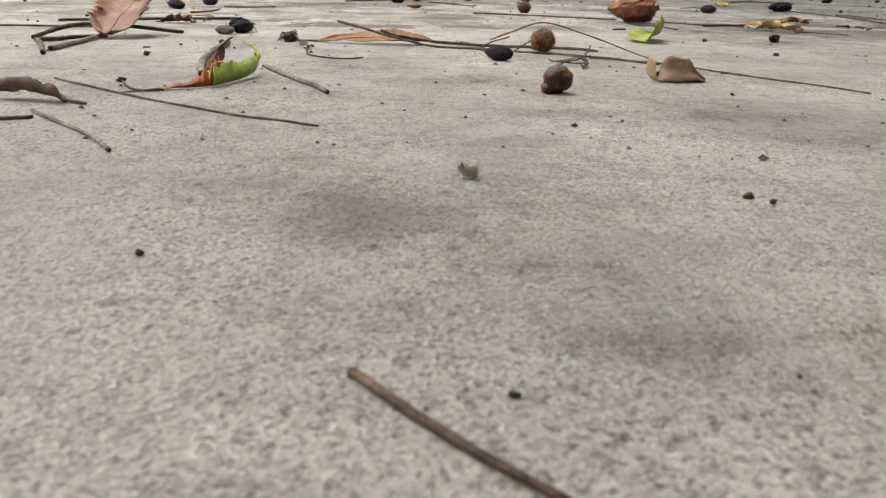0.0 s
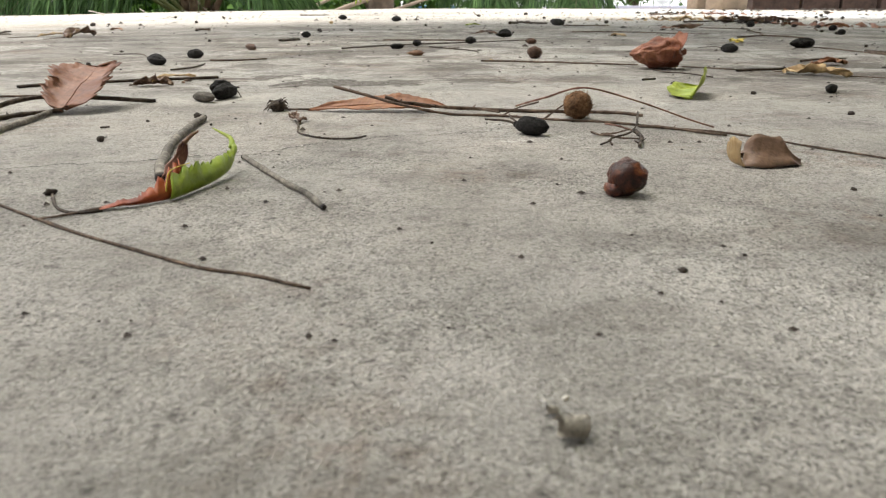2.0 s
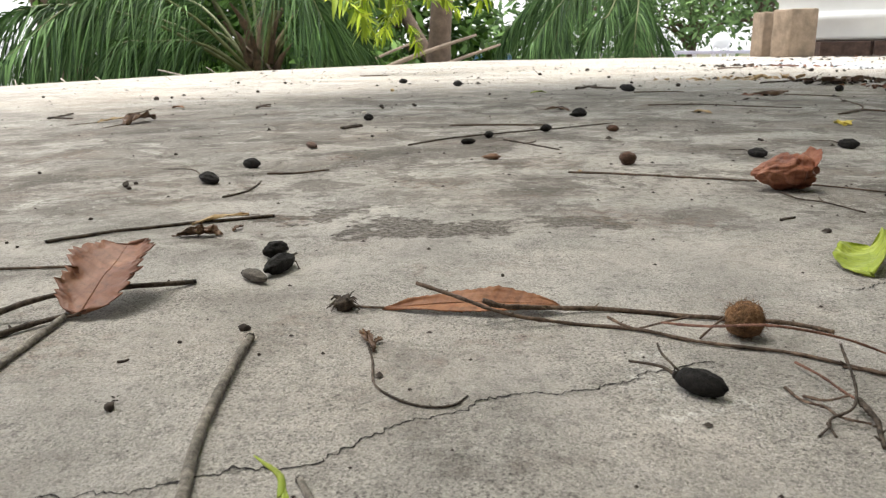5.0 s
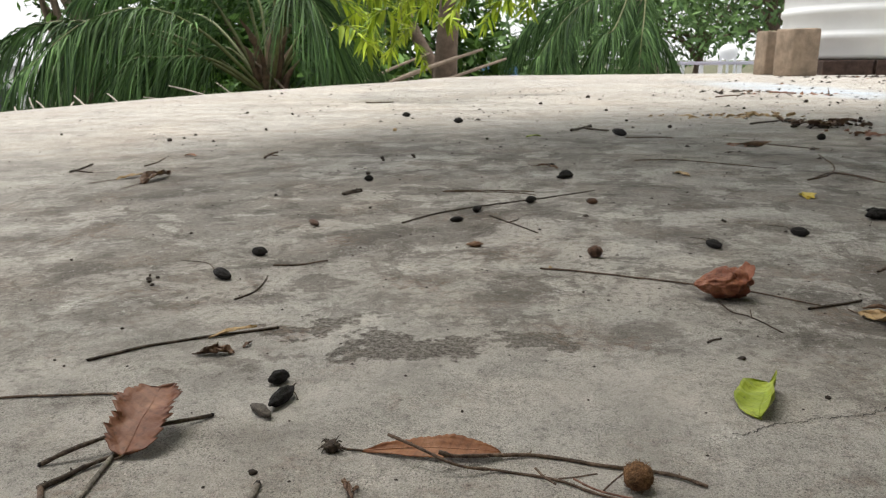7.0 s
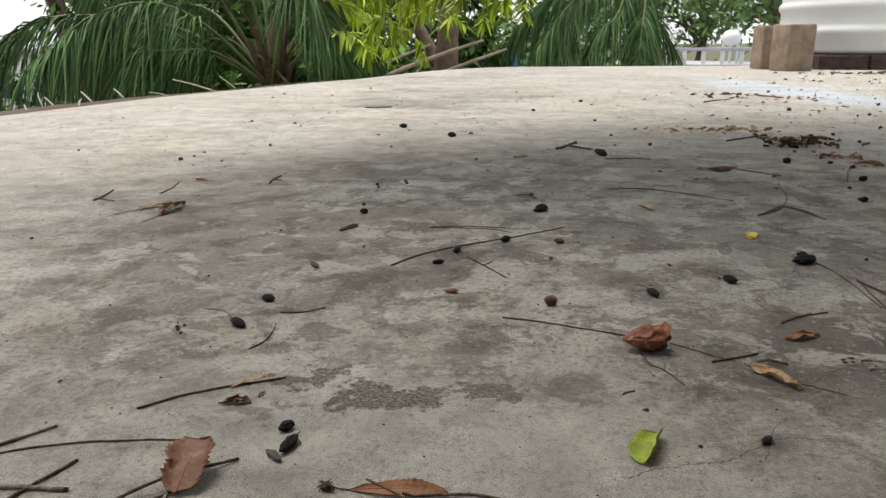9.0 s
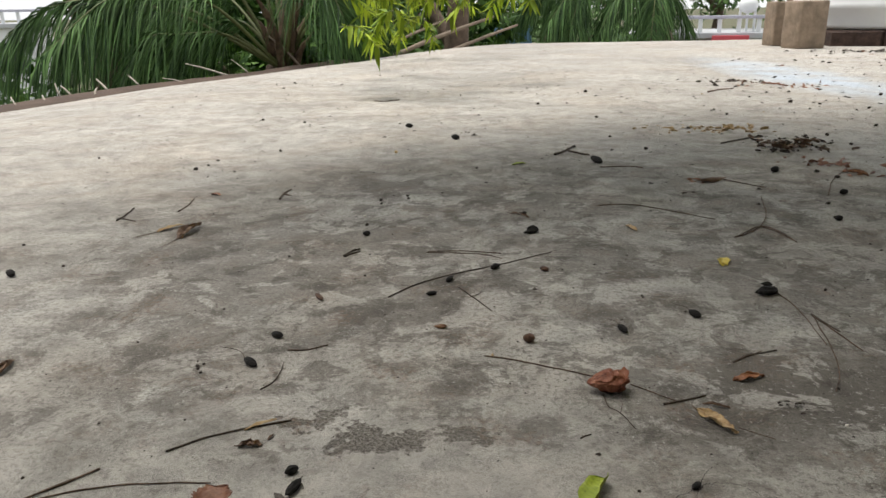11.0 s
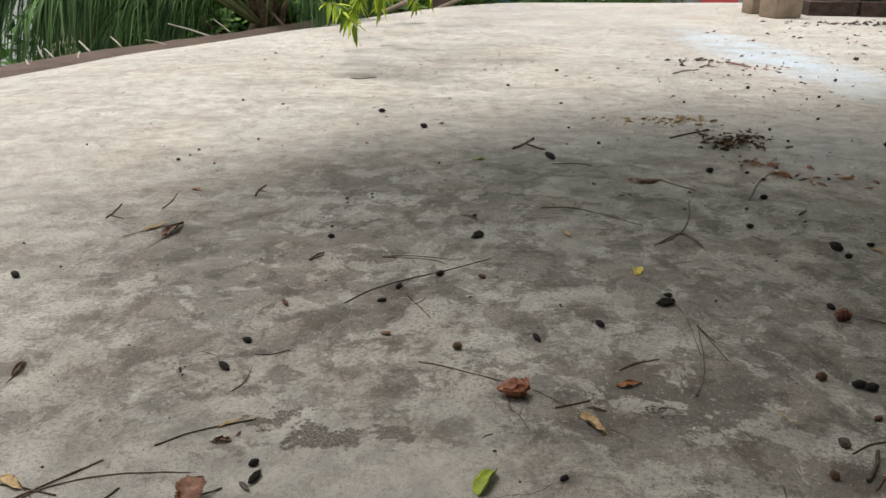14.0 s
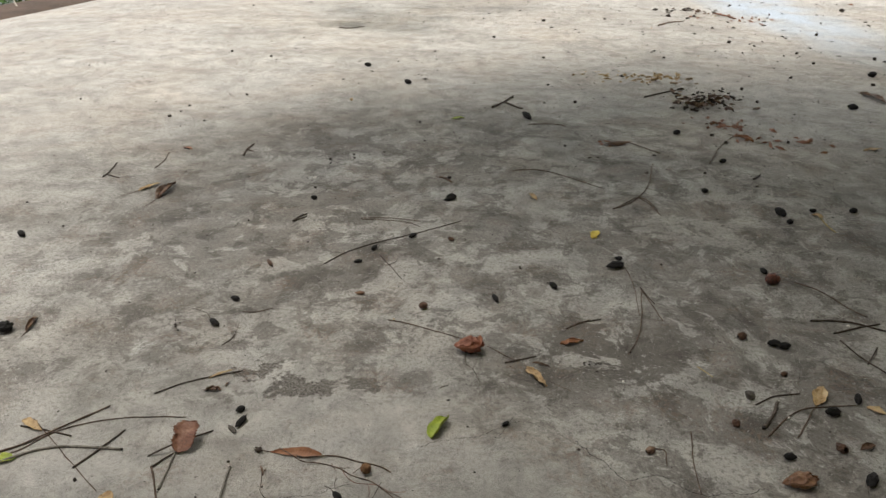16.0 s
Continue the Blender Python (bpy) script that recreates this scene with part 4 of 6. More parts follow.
random.seed(4)
palm(-1.66, 4.95, -0.12, [
    ((-2.17, 4.38, 0.43), (-2.68, 3.84, 0.06), 0.95),
    ((-2.14, 4.82, 0.68), (-2.95, 4.97, 0.56), 0.9),
    ((-2.55, 4.30, 0.36), (-3.12, 3.90, 0.02), 0.95),
    ((-2.57, 4.96, 0.34), (-3.29, 4.87, -0.08), 0.9),
    ((-1.34, 4.8, 0.66), (-0.98, 4.79, 0.59), 0.6),
    ((-1.49, 4.83, 0.84), (-1.52, 4.66, 1.16), 0.5),
    ((-1.8, 4.84, 0.74), (-2.21, 5.06, 1.09), 0.6),
    ((-1.34, 5.13, 0.4), (-1.11, 5.49, 0.09), 0.8),
    ((-1.33, 4.5, 0.51), (-1.07, 4.37, 0.24), 0.7),
    ((-2.06, 4.98, 0.22), (-2.52, 5.09, -0.09), 0.8),
    ((-2.12, 4.41, 0.15), (-2.4, 4.14, -0.08), 0.85),
    ((-1.81, 5.28, 0.64), (-1.59, 5.97, 0.78), 0.6),
    ((-2.35, 5.4, 0.46), (-3.23, 5.74, 0.27), 0.9),
    ((-1.36, 5.02, 0.21), (-1.2, 5.16, -0.02), 0.6),],
     "coconut palm whose crown rises beside the roof edge")
palm(1.45, 8.9, 1.1, [
    ((0.85, 8.36, 0.78), (0.2, 8.01, 0.12), 0.95),
    ((0.57, 8.78, 0.76), (-0.12, 8.81, 0.21), 0.95),
    ((1.02, 8.15, 0.43), (0.73, 7.98, 0), 0.95),
    ((0.61, 8.29, 0.5), (0.41, 8, -0.03), 0.95),
    ((1.32, 8.21, 0.49), (1.25, 7.92, -0.03), 0.95),
    ((1.22, 8.92, 0.7), (1.88, 9.23, 0.03), 0.9),
    ((0.55, 9.39, 0.6), (-0.36, 9.8, 0), 0.9),
    ((1.12, 8.89, 1.24), (0.52, 9.42, 1.44), 0.7),
    ((1.72, 8.8, 1.21), (2.4, 9.14, 1.36), 0.7),],
     "coconut palm with drooping fronds beyond the far edge")


def leafy_bm(centres, n, spread, size, slim=0.35, hang=0.5, bm=None):
    """Many small pointed leaves scattered round the centres."""
    bm = bm or bmesh.new()
    for c in centres:
        for k in range(n):
            p = c + Vector([random.gauss(0, spread) for _ in range(3)])
            d = Vector((random.gauss(0, 1), random.gauss(0, 1), random.gauss(-hang, 0.6))).normalized()
            s = d.cross(Vector([random.gauss(0, 1) for _ in range(3)])).normalized()
            l = size * random.uniform(0.6, 1.2)
            v = [bm.verts.new(p), bm.verts.new(p + d * l * 0.5 + s * l * slim * 0.5), bm.verts.new(p + d * l), bm.verts.new(p + d * l * 0.5 - s * l * slim * 0.5)]
            bm.faces.new((v[0], v[1], v[2]))
            bm.faces.new((v[0], v[2], v[3]))
    return bm


def tree(x, y, trunk_h, crown, n, size, mat, label, trunk_r=0.12, group="trees", z0=GROUND):
    """crown: half-sizes of the crown, whose middle is at trunk_h above the foot."""
    root = new("tree")
    root.location = (x, y, z0)
    tagged(root, label, "tree", group)
    part("trunk", tube_bm([Vector((0.10 * math.sin(i * 1.3) * i / 6, 0.08 * math.cos(i) * i / 6, trunk_h * i / 8)) for i in range(9)], trunk_r, 10, 0.45, 0.2), M_TRUNK, root)
    centres = []
    while len(centres) < n:
        q = Vector([random.uniform(-1, 1) for _ in range(3)])
        if 0.25 < q.length < 1 and noise.noise(q * 2.0 + Vector((x, y, 0))) > -0.22:
            centres.append(Vector((q.x * crown[0], q.y * crown[1], q.z * crown[2] + trunk_h)))
    for c in centres[::max(1, n // 9)]:
        s = Vector((0, 0, trunk_h * random.uniform(0.55, 0.9)))
        part("limb", tube_bm(spline([s, s.lerp(c, 0.5) + Vector((0, 0, 0.1)), c], 4), trunk_r * 0.4, 6, 0.25, 0.2), M_TRUNK, root)
    part("crown", leafy_bm(centres, 26, min(crown) * 0.16, size), mat, root, "dense uneven leafy crown", False)
    return root


random.seed(9)
# neem whose leafy twigs hang over the edge of the roof
neem = new("neem_tree")
neem.location = (-0.75, 6.75, GROUND)
tagged(neem, "neem tree with fresh yellow-green leaves over the roof", "tree", "trees")
part("trunk", tube_bm(spline([(0, 0, 0), (0.05, 0, 2), (0.12, -0.05, 3.6), (0.25, -0.3, 4.6), (0.2, -0.9, 5.4)], 5), 0.13, 12, 0.5, 0.2), M_TRUNK, neem)
part("limb", tube_bm(spline([(0.1, 0, 3.3), (-0.25, 0.2, 3.9), (-0.5, 0.3, 4.8)], 5), 0.07, 9, 0.4, 0.2), M_TRUNK, neem)
part("limb", tube_bm(spline([(0.22, -0.4, 4.8), (0.35, -2.0, 4.9), (0.40, -3.4, 4.5), (0.35, -4.0, 4.0)], 6), 0.035, 8, 0.25, 0.2), M_TRUNK, neem)


def neem_spray(foot, tip):
    """A compound leaf: a thin rib with paired, curved, toothed leaflets."""
    foot, tip = Vector(foot), Vector(tip)
    line = spline([foot, foot.lerp(tip, 0.5) + Vector((0.0, 0.0, 0.03)), tip], 7)
    rib = part("leaf_rib", tube_bm(line, 0.0016, 5, 0.5, 0.1), M_RACHIS, neem)
    bm = bmesh.new()
    for i, p in enumerate(line[2:]):
        along = (line[min(i + 3, len(line) - 1)] - line[i + 1]).normalized()
        out = along.cross(Vector((random.uniform(-0.5, 0.5), random.uniform(-1, 1), 0.6))).normalized()
        for s in (-1, 1):
            l = random.uniform(0.050, 0.075)
            blade(bm, p, p + (out * s * random.uniform(0.5, 0.9) + along * 0.55 + Vector((0, 0, random.uniform(-0.35, 0.0)))).normalized() * l, random.uniform(0.0055, 0.009), l * random.uniform(0.1, 0.4), Vector((random.uniform(-0.4, 0.4), random.uniform(-0.4, 0.4), 1)))
    blade(bm, line[-1], line[-1] + Vector((0, 0, -0.06)), 0.007, 0.0, Vector((0, 1, 0)))
    part("foliage", bm, M_NEEM, rib, "fresh yellow-green toothed leaflets")


for k in range(36):
    y = random.uniform(2.25, 4.3)
    if k % 10 < 7:
        x, low = random.uniform(-0.58, -0.28), random.uniform(0.125, 0.42)
    elif k % 10 < 9:
        x, low = random.uniform(-0.30, -0.10), random.uniform(0.22, 0.42)
    else:
        x, low = random.uniform(-0.02, 0.08), random.uniform(0.20, 0.36)
    x, low = 0.06 + (x - 0.06) * y / 2.9, 0.29 + (low - 0.29) * y / 2.9
    dx = random.uniform(-0.17, 0.17)
    neem_spray((x + 0.75 + dx, y - 6.75 + random.uniform(-0.12, 0.12), low + random.uniform(0.05, 0.15) - GROUND), (x + 0.75, y - 6.75, low - GROUND))
for k in range(12):
    x = -0.52 + 0.05 * k
    y = 2.75 + 0.06 * (k % 5)
    part("hanging_twig", tube_bm(spline([(0.38, -3.85, 4.2), (x + 0.75, y - 6.75, 3.4 + 0.85), (x + 0.75, y - 6.75, 3.4 + (0.22 if k < 5 else 0.34))], 5), 0.0035, 5, 0.4, 0.2), M_RACHIS, neem)

# a broad limb and crown, unseen, added to the same tree to shade the near part of the roof
centres = []
while len(centres) < 205:
    x, y, z = random.uniform(-0.38, 3.0), random.uniform(-1.8, 2.7), random.uniform(1.2, 2.0)
    if noise.noise(Vector((x, y, z)) * 1.1) > -0.3 and y < 1.95 + 0.4 * x:
        centres.append(Vector((x + 0.75, y - 6.75, z - GROUND)))
while len(centres) < 230:
    x, y, z = random.uniform(-0.75, 1.1), random.uniform(0.9, 2.2), random.uniform(1.2, 1.8)
    if y < 1.75 + 0.5 * x:
        centres.append(Vector((x + 0.75, y - 6.75, z - GROUND)))
part("limb", tube_bm(spline([(0.22, -0.6, 5.2), (0.8, -3.0, 6.0), (1.6, -5.8, 5.6), (2.6, -7.6, 5.4)], 6), 0.06, 8, 0.3, 0.2), M_TRUNK, neem)
for c in centres[::12]:
    part("limb", tube_bm(spline([(1.4, -5.2, 5.7), Vector((1.4, -5.2, 5.7)).lerp(c, 0.6) + Vector((0, 0, 0.1)), c], 4), 0.02, 6, 0.3, 0.2), M_TRUNK, neem)
part("crown", leafy_bm(centres, 80, 0.16, 0.14, 0.38), M_NEEM, neem, "broad unseen leafy crown added to shade the roof", False)

# dead fronds and stems leaning by the neem trunk
for a, b, r in (((-1.15, 5.75, -0.12), (-0.30, 6.55, 0.20), 0.022), ((-1.25, 5.5, -0.10), (-0.72, 6.2, 0.17), 0.016), ((-0.95, 6.1, -0.2), (-0.1, 6.9, 0.12), 0.02), ((-1.5, 4.9, -0.12), (-1.72, 4.85, 0.12), 0.012)):
    root = Vector(a)
    ob = new("dead_stem", mesh_of("dead_stem", tube_bm(spline([(0, 0, 0), (Vector(b) - root) * 0.5 + Vector((0, 0, 0.015)), Vector(b) - root], 5), r, 7, 0.5, 0.2), M_DEADSTEM))
    ob.location = root
    tagged(ob, "dead brown palm stem leaning at the roof edge", "stem", "dead stems")

for args in ((-3.4, 8.2, 3.6, (1.3, 1.1, 1.6), 210, 0.22, M_TREE), (-2.3, 6.9, 3.5, (1.3, 0.8, 1.5), 210, 0.20, M_TREE), (-3.55, 5.9, 4.15, (0.45, 0.45, 0.35), 26, 0.10, M_TREE), (-1.5, 9.4, 3.6, (1.3, 1.2, 1.7), 220, 0.22, M_TREE),
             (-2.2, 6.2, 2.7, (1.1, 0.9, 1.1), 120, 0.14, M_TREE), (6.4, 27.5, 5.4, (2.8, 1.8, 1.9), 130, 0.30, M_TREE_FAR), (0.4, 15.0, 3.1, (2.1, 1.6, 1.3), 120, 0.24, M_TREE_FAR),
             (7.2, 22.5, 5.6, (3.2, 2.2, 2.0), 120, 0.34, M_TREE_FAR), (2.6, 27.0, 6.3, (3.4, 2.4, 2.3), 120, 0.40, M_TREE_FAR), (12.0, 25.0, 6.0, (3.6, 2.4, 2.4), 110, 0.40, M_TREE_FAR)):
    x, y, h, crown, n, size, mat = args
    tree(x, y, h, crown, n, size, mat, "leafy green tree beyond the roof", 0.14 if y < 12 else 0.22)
# shrubs under the palm
for x, y, h in ((-2.6, 4.4, 2.4), (-2.35, 5.6, 2.7), (-3.1, 5.0, 2.5), (-1.5, 5.9, 2.75), (-3.3, 6.4, 2.7), (-3.35, 4.35, 2.65), (-2.95, 3.75, 2.5), (-2.75, 3.2, 2.4), (-3.6, 3.6, 2.6)):
    tree(x, y, h, (0.7, 0.7, 0.65), 60, 0.13, M_TREE, "dark green shrub growing below the roof edge", 0.05, "shrubs")


# ---- neighbouring buildings ----
def building(name_label, x, y, sx, sy, top, wall, yaw=0.0, windows=0, parapet=0.5):
    root = new("building")
    root.matrix_basis = pose(x, y, GROUND, 0, 0, yaw)
    tagged(root, name_label, "building", "neighbouring buildings")
    h = top - GROUND
    part("wall", box_bm(sx, sy, h, 0, (0, 0, h / 2)), wall, root, smooth=False)
    part("roof", box_bm(sx + 0.3, sy + 0.3, 0.14, 0.02, (0, 0, h + 0.07)), M_GREYWALL, root, smooth=False)
    for k in range(windows):
        wx = -sx / 2 + sx * (k + 0.5) / windows
        w = part("window", box_bm(0.9, 0.08, 1.0, 0.01, (wx, -sy / 2 - 0.02, h - 1.0)), M_GREYWALL, root, smooth=False)
        part("pane", box_bm(0.74, 0.04, 0.84, 0, (wx, -sy / 2 - 0.05, h - 1.0)), M_GLASS, w, smooth=False)
    for k in range(int(sx / 0.45) + 1):
        part("parapet_post", box_bm(0.10, 0.10, parapet, 0.01, (-sx / 2 + 0.45 * k, -sy / 2 + 0.1, h + 0.14 + parapet / 2)), M_WHITEWALL, root, smooth=False)
    part("parapet_rail", box_bm(sx + 0.1, 0.16, 0.08, 0.01, (0, -sy / 2 + 0.1, h + 0.18 + parapet)), M_LILAC, root, smooth=False)
    return root


building("grey house with a lilac parapet and white posts", 5.2, 20.6, 5.4, 3.0, -0.55, M_GREYWALL, -8, 3, 0.32)
building("white flat-roofed building beyond the palms", -19.6, 23.0, 6.0, 4.0, -0.1, M_WHITEWALL, 30, 3, 0.35)
far_tank = new("roof_tank", mesh_of("roof_tank", move_bm(lump_bm(0.23, 0.23, 0.20, 0.0, 1, 3), (0, 0, 0)), M_TANK))
far_tank.location = (5.28, 19.6, 0.22)
tagged(far_tank, "small white tank on legs above the far parapet", "water tank")
for dx in (-0.18, 0.0, 0.18):
    part("leg", move_bm(box_bm(0.05, 0.05, 0.62), (dx, 0, -0.36)), M_WHITEWALL, far_tank, smooth=False)
solid("gate", 0.85, 0.08, 0.5, (4.75, 18.9, -0.72), M_REDPAINT, -8, 0.01, "red painted metal sheet on the far house", "sheet", "")
solid("sheet", 0.6, 0.06, 0.45, (-0.3, 12.0, -0.22), M_BLUESHEET, 0, 0.01, "blue sheet hung beyond the far edge", "sheet", "")

# ---- litter on the roof ----
random.seed(21)
# close to the start of the way
stick([(0.0218, 0.0478, 0.0004), (0.0253, 0.0441, 0.0004), (0.0304, 0.0394, 0.0004), (0.0359, 0.0348, 0.0004)], 0.0004, M_BROWN, "straight dry grey-brown stalk lying on bare concrete")
stick([(-0.0554, 0.1417, 0.0004), (-0.042, 0.1293, 0.0004), (-0.0342, 0.1219, 0.0004), (-0.0265, 0.1122, 0.0004)], 0.0004, M_GREY, "short bent pale stalk with a dark tip")
stick([(-0.0615, 0.1306, 0.0004), (-0.0569, 0.1335, 0.0004), (-0.0524, 0.1359, 0.0004)], 0.0004, M_DARK, "dark short stick lying on concrete")
curled_bit((0.0295, 0.1048), (0.032, 0.1024), 0.0023, M_HUSK)
crumb(0.0311, 0.1099, 0.0008, M_CHIP, "tiny white chip of lime")
twig([(-0.0739, 0.1847, 0.0002), (-0.0691, 0.1808, 0.0002), (-0.0413, 0.1602, 0.0002), (-0.0167, 0.1448, 0.0002), (-0.0066, 0.1409, 0.0002), (0.0024, 0.1362, 0.0002)], 0.0002, M_BROWN, "long thin brown twig with small nodes")
crumb(0.0519, 0.1437, 0.0013)
crumb(0.0629, 0.1506, 0.0007)
crumb(0.099, 0.1903, 0.0011)
crumb(0.0173, 0.1553, 0.0006)
crumb(-0.0037, 0.0701, 0.0012, M_CRUMB, "black crumbly clump of plant litter")
crumb(0.0694, 0.0978, 0.0016, M_BROWNSEED, "small brown crumb of husk")
crumb(0.072, 0.0958, 0.0012)
crumb(0.0559, 0.0501, 0.0005)
crumb(0.0337, 0.0459, 0.0009)
leaf((-0.0543, 0.1521), (-0.0741, 0.1545), 0.0069, M_DULL, "curled dry brown leaf with an upturned edge", cup=1.6, bend=0.08, rise=0.05, roll=25, crumple=0.08)
glossy = nut((0.0500, 0.1850), (0.0568, 0.1868), 0.0078, M_NUT, "glossy reddish-brown fruit with a stubby stalk end")
part("stalk_end", move_bm(lump_bm(0.0016, 0.0027, 0.0015, 0.25, 2.5, 3, 3), (-0.0026, 0.0, -0.0021)), M_NUT, glossy, "low swollen stalk end")
twig([(-0.0568, 0.184, 0.0002), (-0.05, 0.1733, 0.0002), (-0.045, 0.1699, 0.0002), (-0.0407, 0.1713, 0.0002)], 0.0002, M_DARK, "short hooked dark tendril under a leaf")
crumb(-0.0561, 0.1828, 0.0023)
stick([(-0.0288, 0.2166, 0.0006), (-0.0138, 0.1924, 0.0006), (-0.007, 0.1824, 0.0006), (-0.0025, 0.1736, 0.0006)], 0.0006, M_GREY, "straight grey-brown stalk with blackened ends")
stick([(-0.0391, 0.193, 0.0011), (-0.0444, 0.2078, 0.0011), (-0.052, 0.236, 0.0011), (-0.0552, 0.2573, 0.0011), (-0.0571, 0.2732, 0.0011)], 0.0011, M_GREY, "bent grey stalk with blackened ends")
crumb(-0.0616, 0.2802, 0.0027)
crumb(-0.0727, 0.2383, 0.0027, M_CRUMB, "dark crumbly clump of plant litter")
# round the branching twigs
crack([(0.2380, 0.3420), (0.2620, 0.3200), (0.2800, 0.3010), (0.2960, 0.3050), (0.3130, 0.3070), (0.3300, 0.2920), (0.3620, 0.2924), (0.3965, 0.3028)], 0.00045)
twig([(-0.0288, 0.2729, 0.0003), (-0.0258, 0.2629, 0.0003), (-0.0233, 0.2518, 0.0003), (-0.0178, 0.2456, 0.0003), (-0.0119, 0.2429, 0.0003), (-0.0065, 0.2437, 0.0003), (-0.0037, 0.2479, 0.0003)], 0.0003, M_DARK, "hooked dark tendril with a frayed end")
leaf((-0.0263, 0.2684), (-0.0311, 0.2778), 0.0021, M_DULL, "frayed dark scrap at the end of a tendril", cup=1.0, crumple=0.15, stalk=0)
leaf((-0.0257, 0.2751), (-0.0273, 0.2722), 0.0015, M_DULL, "frayed dark scrap at the end of a tendril", cup=1.0, crumple=0.15, stalk=0)
burr((-0.044, 0.2951), (-0.0349, 0.2969), 0.0068, )
leaf((-0.0290, 0.2970), (0.0172, 0.2985), 0.0102, M_ORANGE, "long folded dry reddish-brown leaf", cup=0.6, bend=0.02, roll=24, serrate=0.3, teeth=18, point=1.0, crumple=0.018, stalk=0.22, widest=0.55, fan=-0.06)
twig([(-0.0199, 0.2935, 0.0085), (-0.0102, 0.2904, 0.0065), (0.0041, 0.2853, 0.0035), (0.0181, 0.288, 0.0005), (0.0353, 0.284, 0.0005), (0.0494, 0.2768, 0.0005), (0.0664, 0.2722, 0.0005), (0.0813, 0.2616, 0.0005), (0.0953, 0.2501, 0.0005)], 0.0005, M_BROWN, "long thin brown branch lying across the concrete")
twig([(-0.0023, 0.289, 0.0057), (0.0041, 0.2903, 0.0037), (0.026, 0.2975, 0.0007), (0.0534, 0.293, 0.0007), (0.0701, 0.29, 0.0007), (0.0811, 0.2847, 0.0007)], 0.0007, M_BROWN, "thick brown twig lying beside a thinner one")
twig([(0.0283, 0.2874, 0.0024), (0.031, 0.2826, 0.0024), (0.0344, 0.2792, 0.0024)], 0.0004, M_BROWN, "short side shoot of a dry branch")
twig([(0.0355, 0.2853, 0.0003), (0.04, 0.2819, 0.0033), (0.0469, 0.2811, 0.0053)], 0.0003, M_BROWN, "short side shoot of a dry branch")
twig([(0.0489, 0.2799, 0.0003), (0.0521, 0.2822, 0.0023), (0.0556, 0.2845, 0.0043)], 0.0003, M_BROWN, "short side shoot of a dry branch")
nut((0.0557, 0.2833), (0.0632, 0.2825), 0.0094, M_FIBRE, "round tan nut in a fibrous husk", fibres=260)
seed((0.0372, 0.2554), (0.0465, 0.2485), 0.0056, M_BLACKSEED, "black oval dried fruit with a wiry stalk", 0.010)
twig([(0.0368, 0.2697, 0.0031), (0.0367, 0.2644, 0.0031), (0.0386, 0.2596, 0.0021), (0.0403, 0.2612, 0.0001)], 0.0001, M_DARK, "wiry dark stalk ending at a fruit")
twig([(0.0690, 0.2470, 0.0020), (0.0690, 0.2400, 0.0016), (0.0680, 0.2360, 0.0010), (0.0670, 0.2320, 0.0006)], 0.0006, M_DARK, "thick dark stem of a dry flower spray")
twig([(0.0750, 0.2690, 0.0040), (0.0710, 0.2530, 0.0030), (0.0670, 0.2440, 0.0020), (0.0620, 0.2410, 0.0012), (0.0610, 0.2390, 0.0008), (0.0580, 0.2360, 0.0003)], 0.00028, M_DARK, "bent wiry shoot of a dry flower spray")
twig([(0.0590, 0.2550, 0.0004), (0.0600, 0.2490, 0.0006), (0.0630, 0.2460, 0.0008), (0.0640, 0.2420, 0.0010), (0.0680, 0.2390, 0.0014)], 0.00024, M_BROWN, "wiry side shoot of a dry flower spray")
twig([(0.0610, 0.2510, 0.0005), (0.0640, 0.2480, 0.0012), (0.0680, 0.2480, 0.0024)], 0.00022, M_BROWN, "wiry side shoot of a dry flower spray")
twig([(0.0610, 0.2400, 0.0008), (0.0610, 0.2380, 0.0005), (0.0610, 0.2360, 0.0003)], 0.0002, M_DARK, "wiry tip of a dry flower spray")
twig([(0.0650, 0.2660, 0.0010), (0.0670, 0.2580, 0.0016), (0.0680, 0.2500, 0.0020), (0.0690, 0.2470, 0.0020)], 0.0003, M_RED, "reddish shoot of a dry flower spray")
twig([(0.0395, 0.2796, 0.0043), (0.0465, 0.2671, 0.0083), (0.0569, 0.2575, 0.0123), (0.0724, 0.2614, 0.0083), (0.0843, 0.2594, 0.0043), (0.0964, 0.2645, 0.0003)], 0.0003, M_RED, "thin arching reddish shoot above the branch")
seed((-0.0777, 0.3429), (-0.0707, 0.3496), 0.006, M_BLACKSEED, "dark grey oval dried fruit in a small cluster")
seed((-0.0656, 0.3378), (-0.0697, 0.3209), 0.0061, M_BLACKSEED, "black oval dried fruit in a small cluster", 0.004)
seed((-0.078, 0.3241), (-0.0665, 0.3144), 0.0042, M_GREYSEED, "grey-brown oval dried fruit in a small cluster")
twig([(-0.0671, 0.3359, 0.0001), (-0.0642, 0.3343, 0.0021), (-0.0625, 0.3329, 0.0001)], 0.0001, M_DARK, "wiry dark stalk ending at a fruit")
stick([(-0.1323, 0.2786, 0.0008), (-0.1204, 0.2851, 0.0048), (-0.1112, 0.2941, 0.0048), (-0.0899, 0.3159, 0.0008)], 0.0008, M_DARK, "dark straight stick under a dry leaf")
twig([(-0.1246, 0.265, 0.0009), (-0.1175, 0.2767, 0.0009), (-0.1081, 0.2875, 0.0009)], 0.0009, M_DARK, "dark stick lying by a leaf")
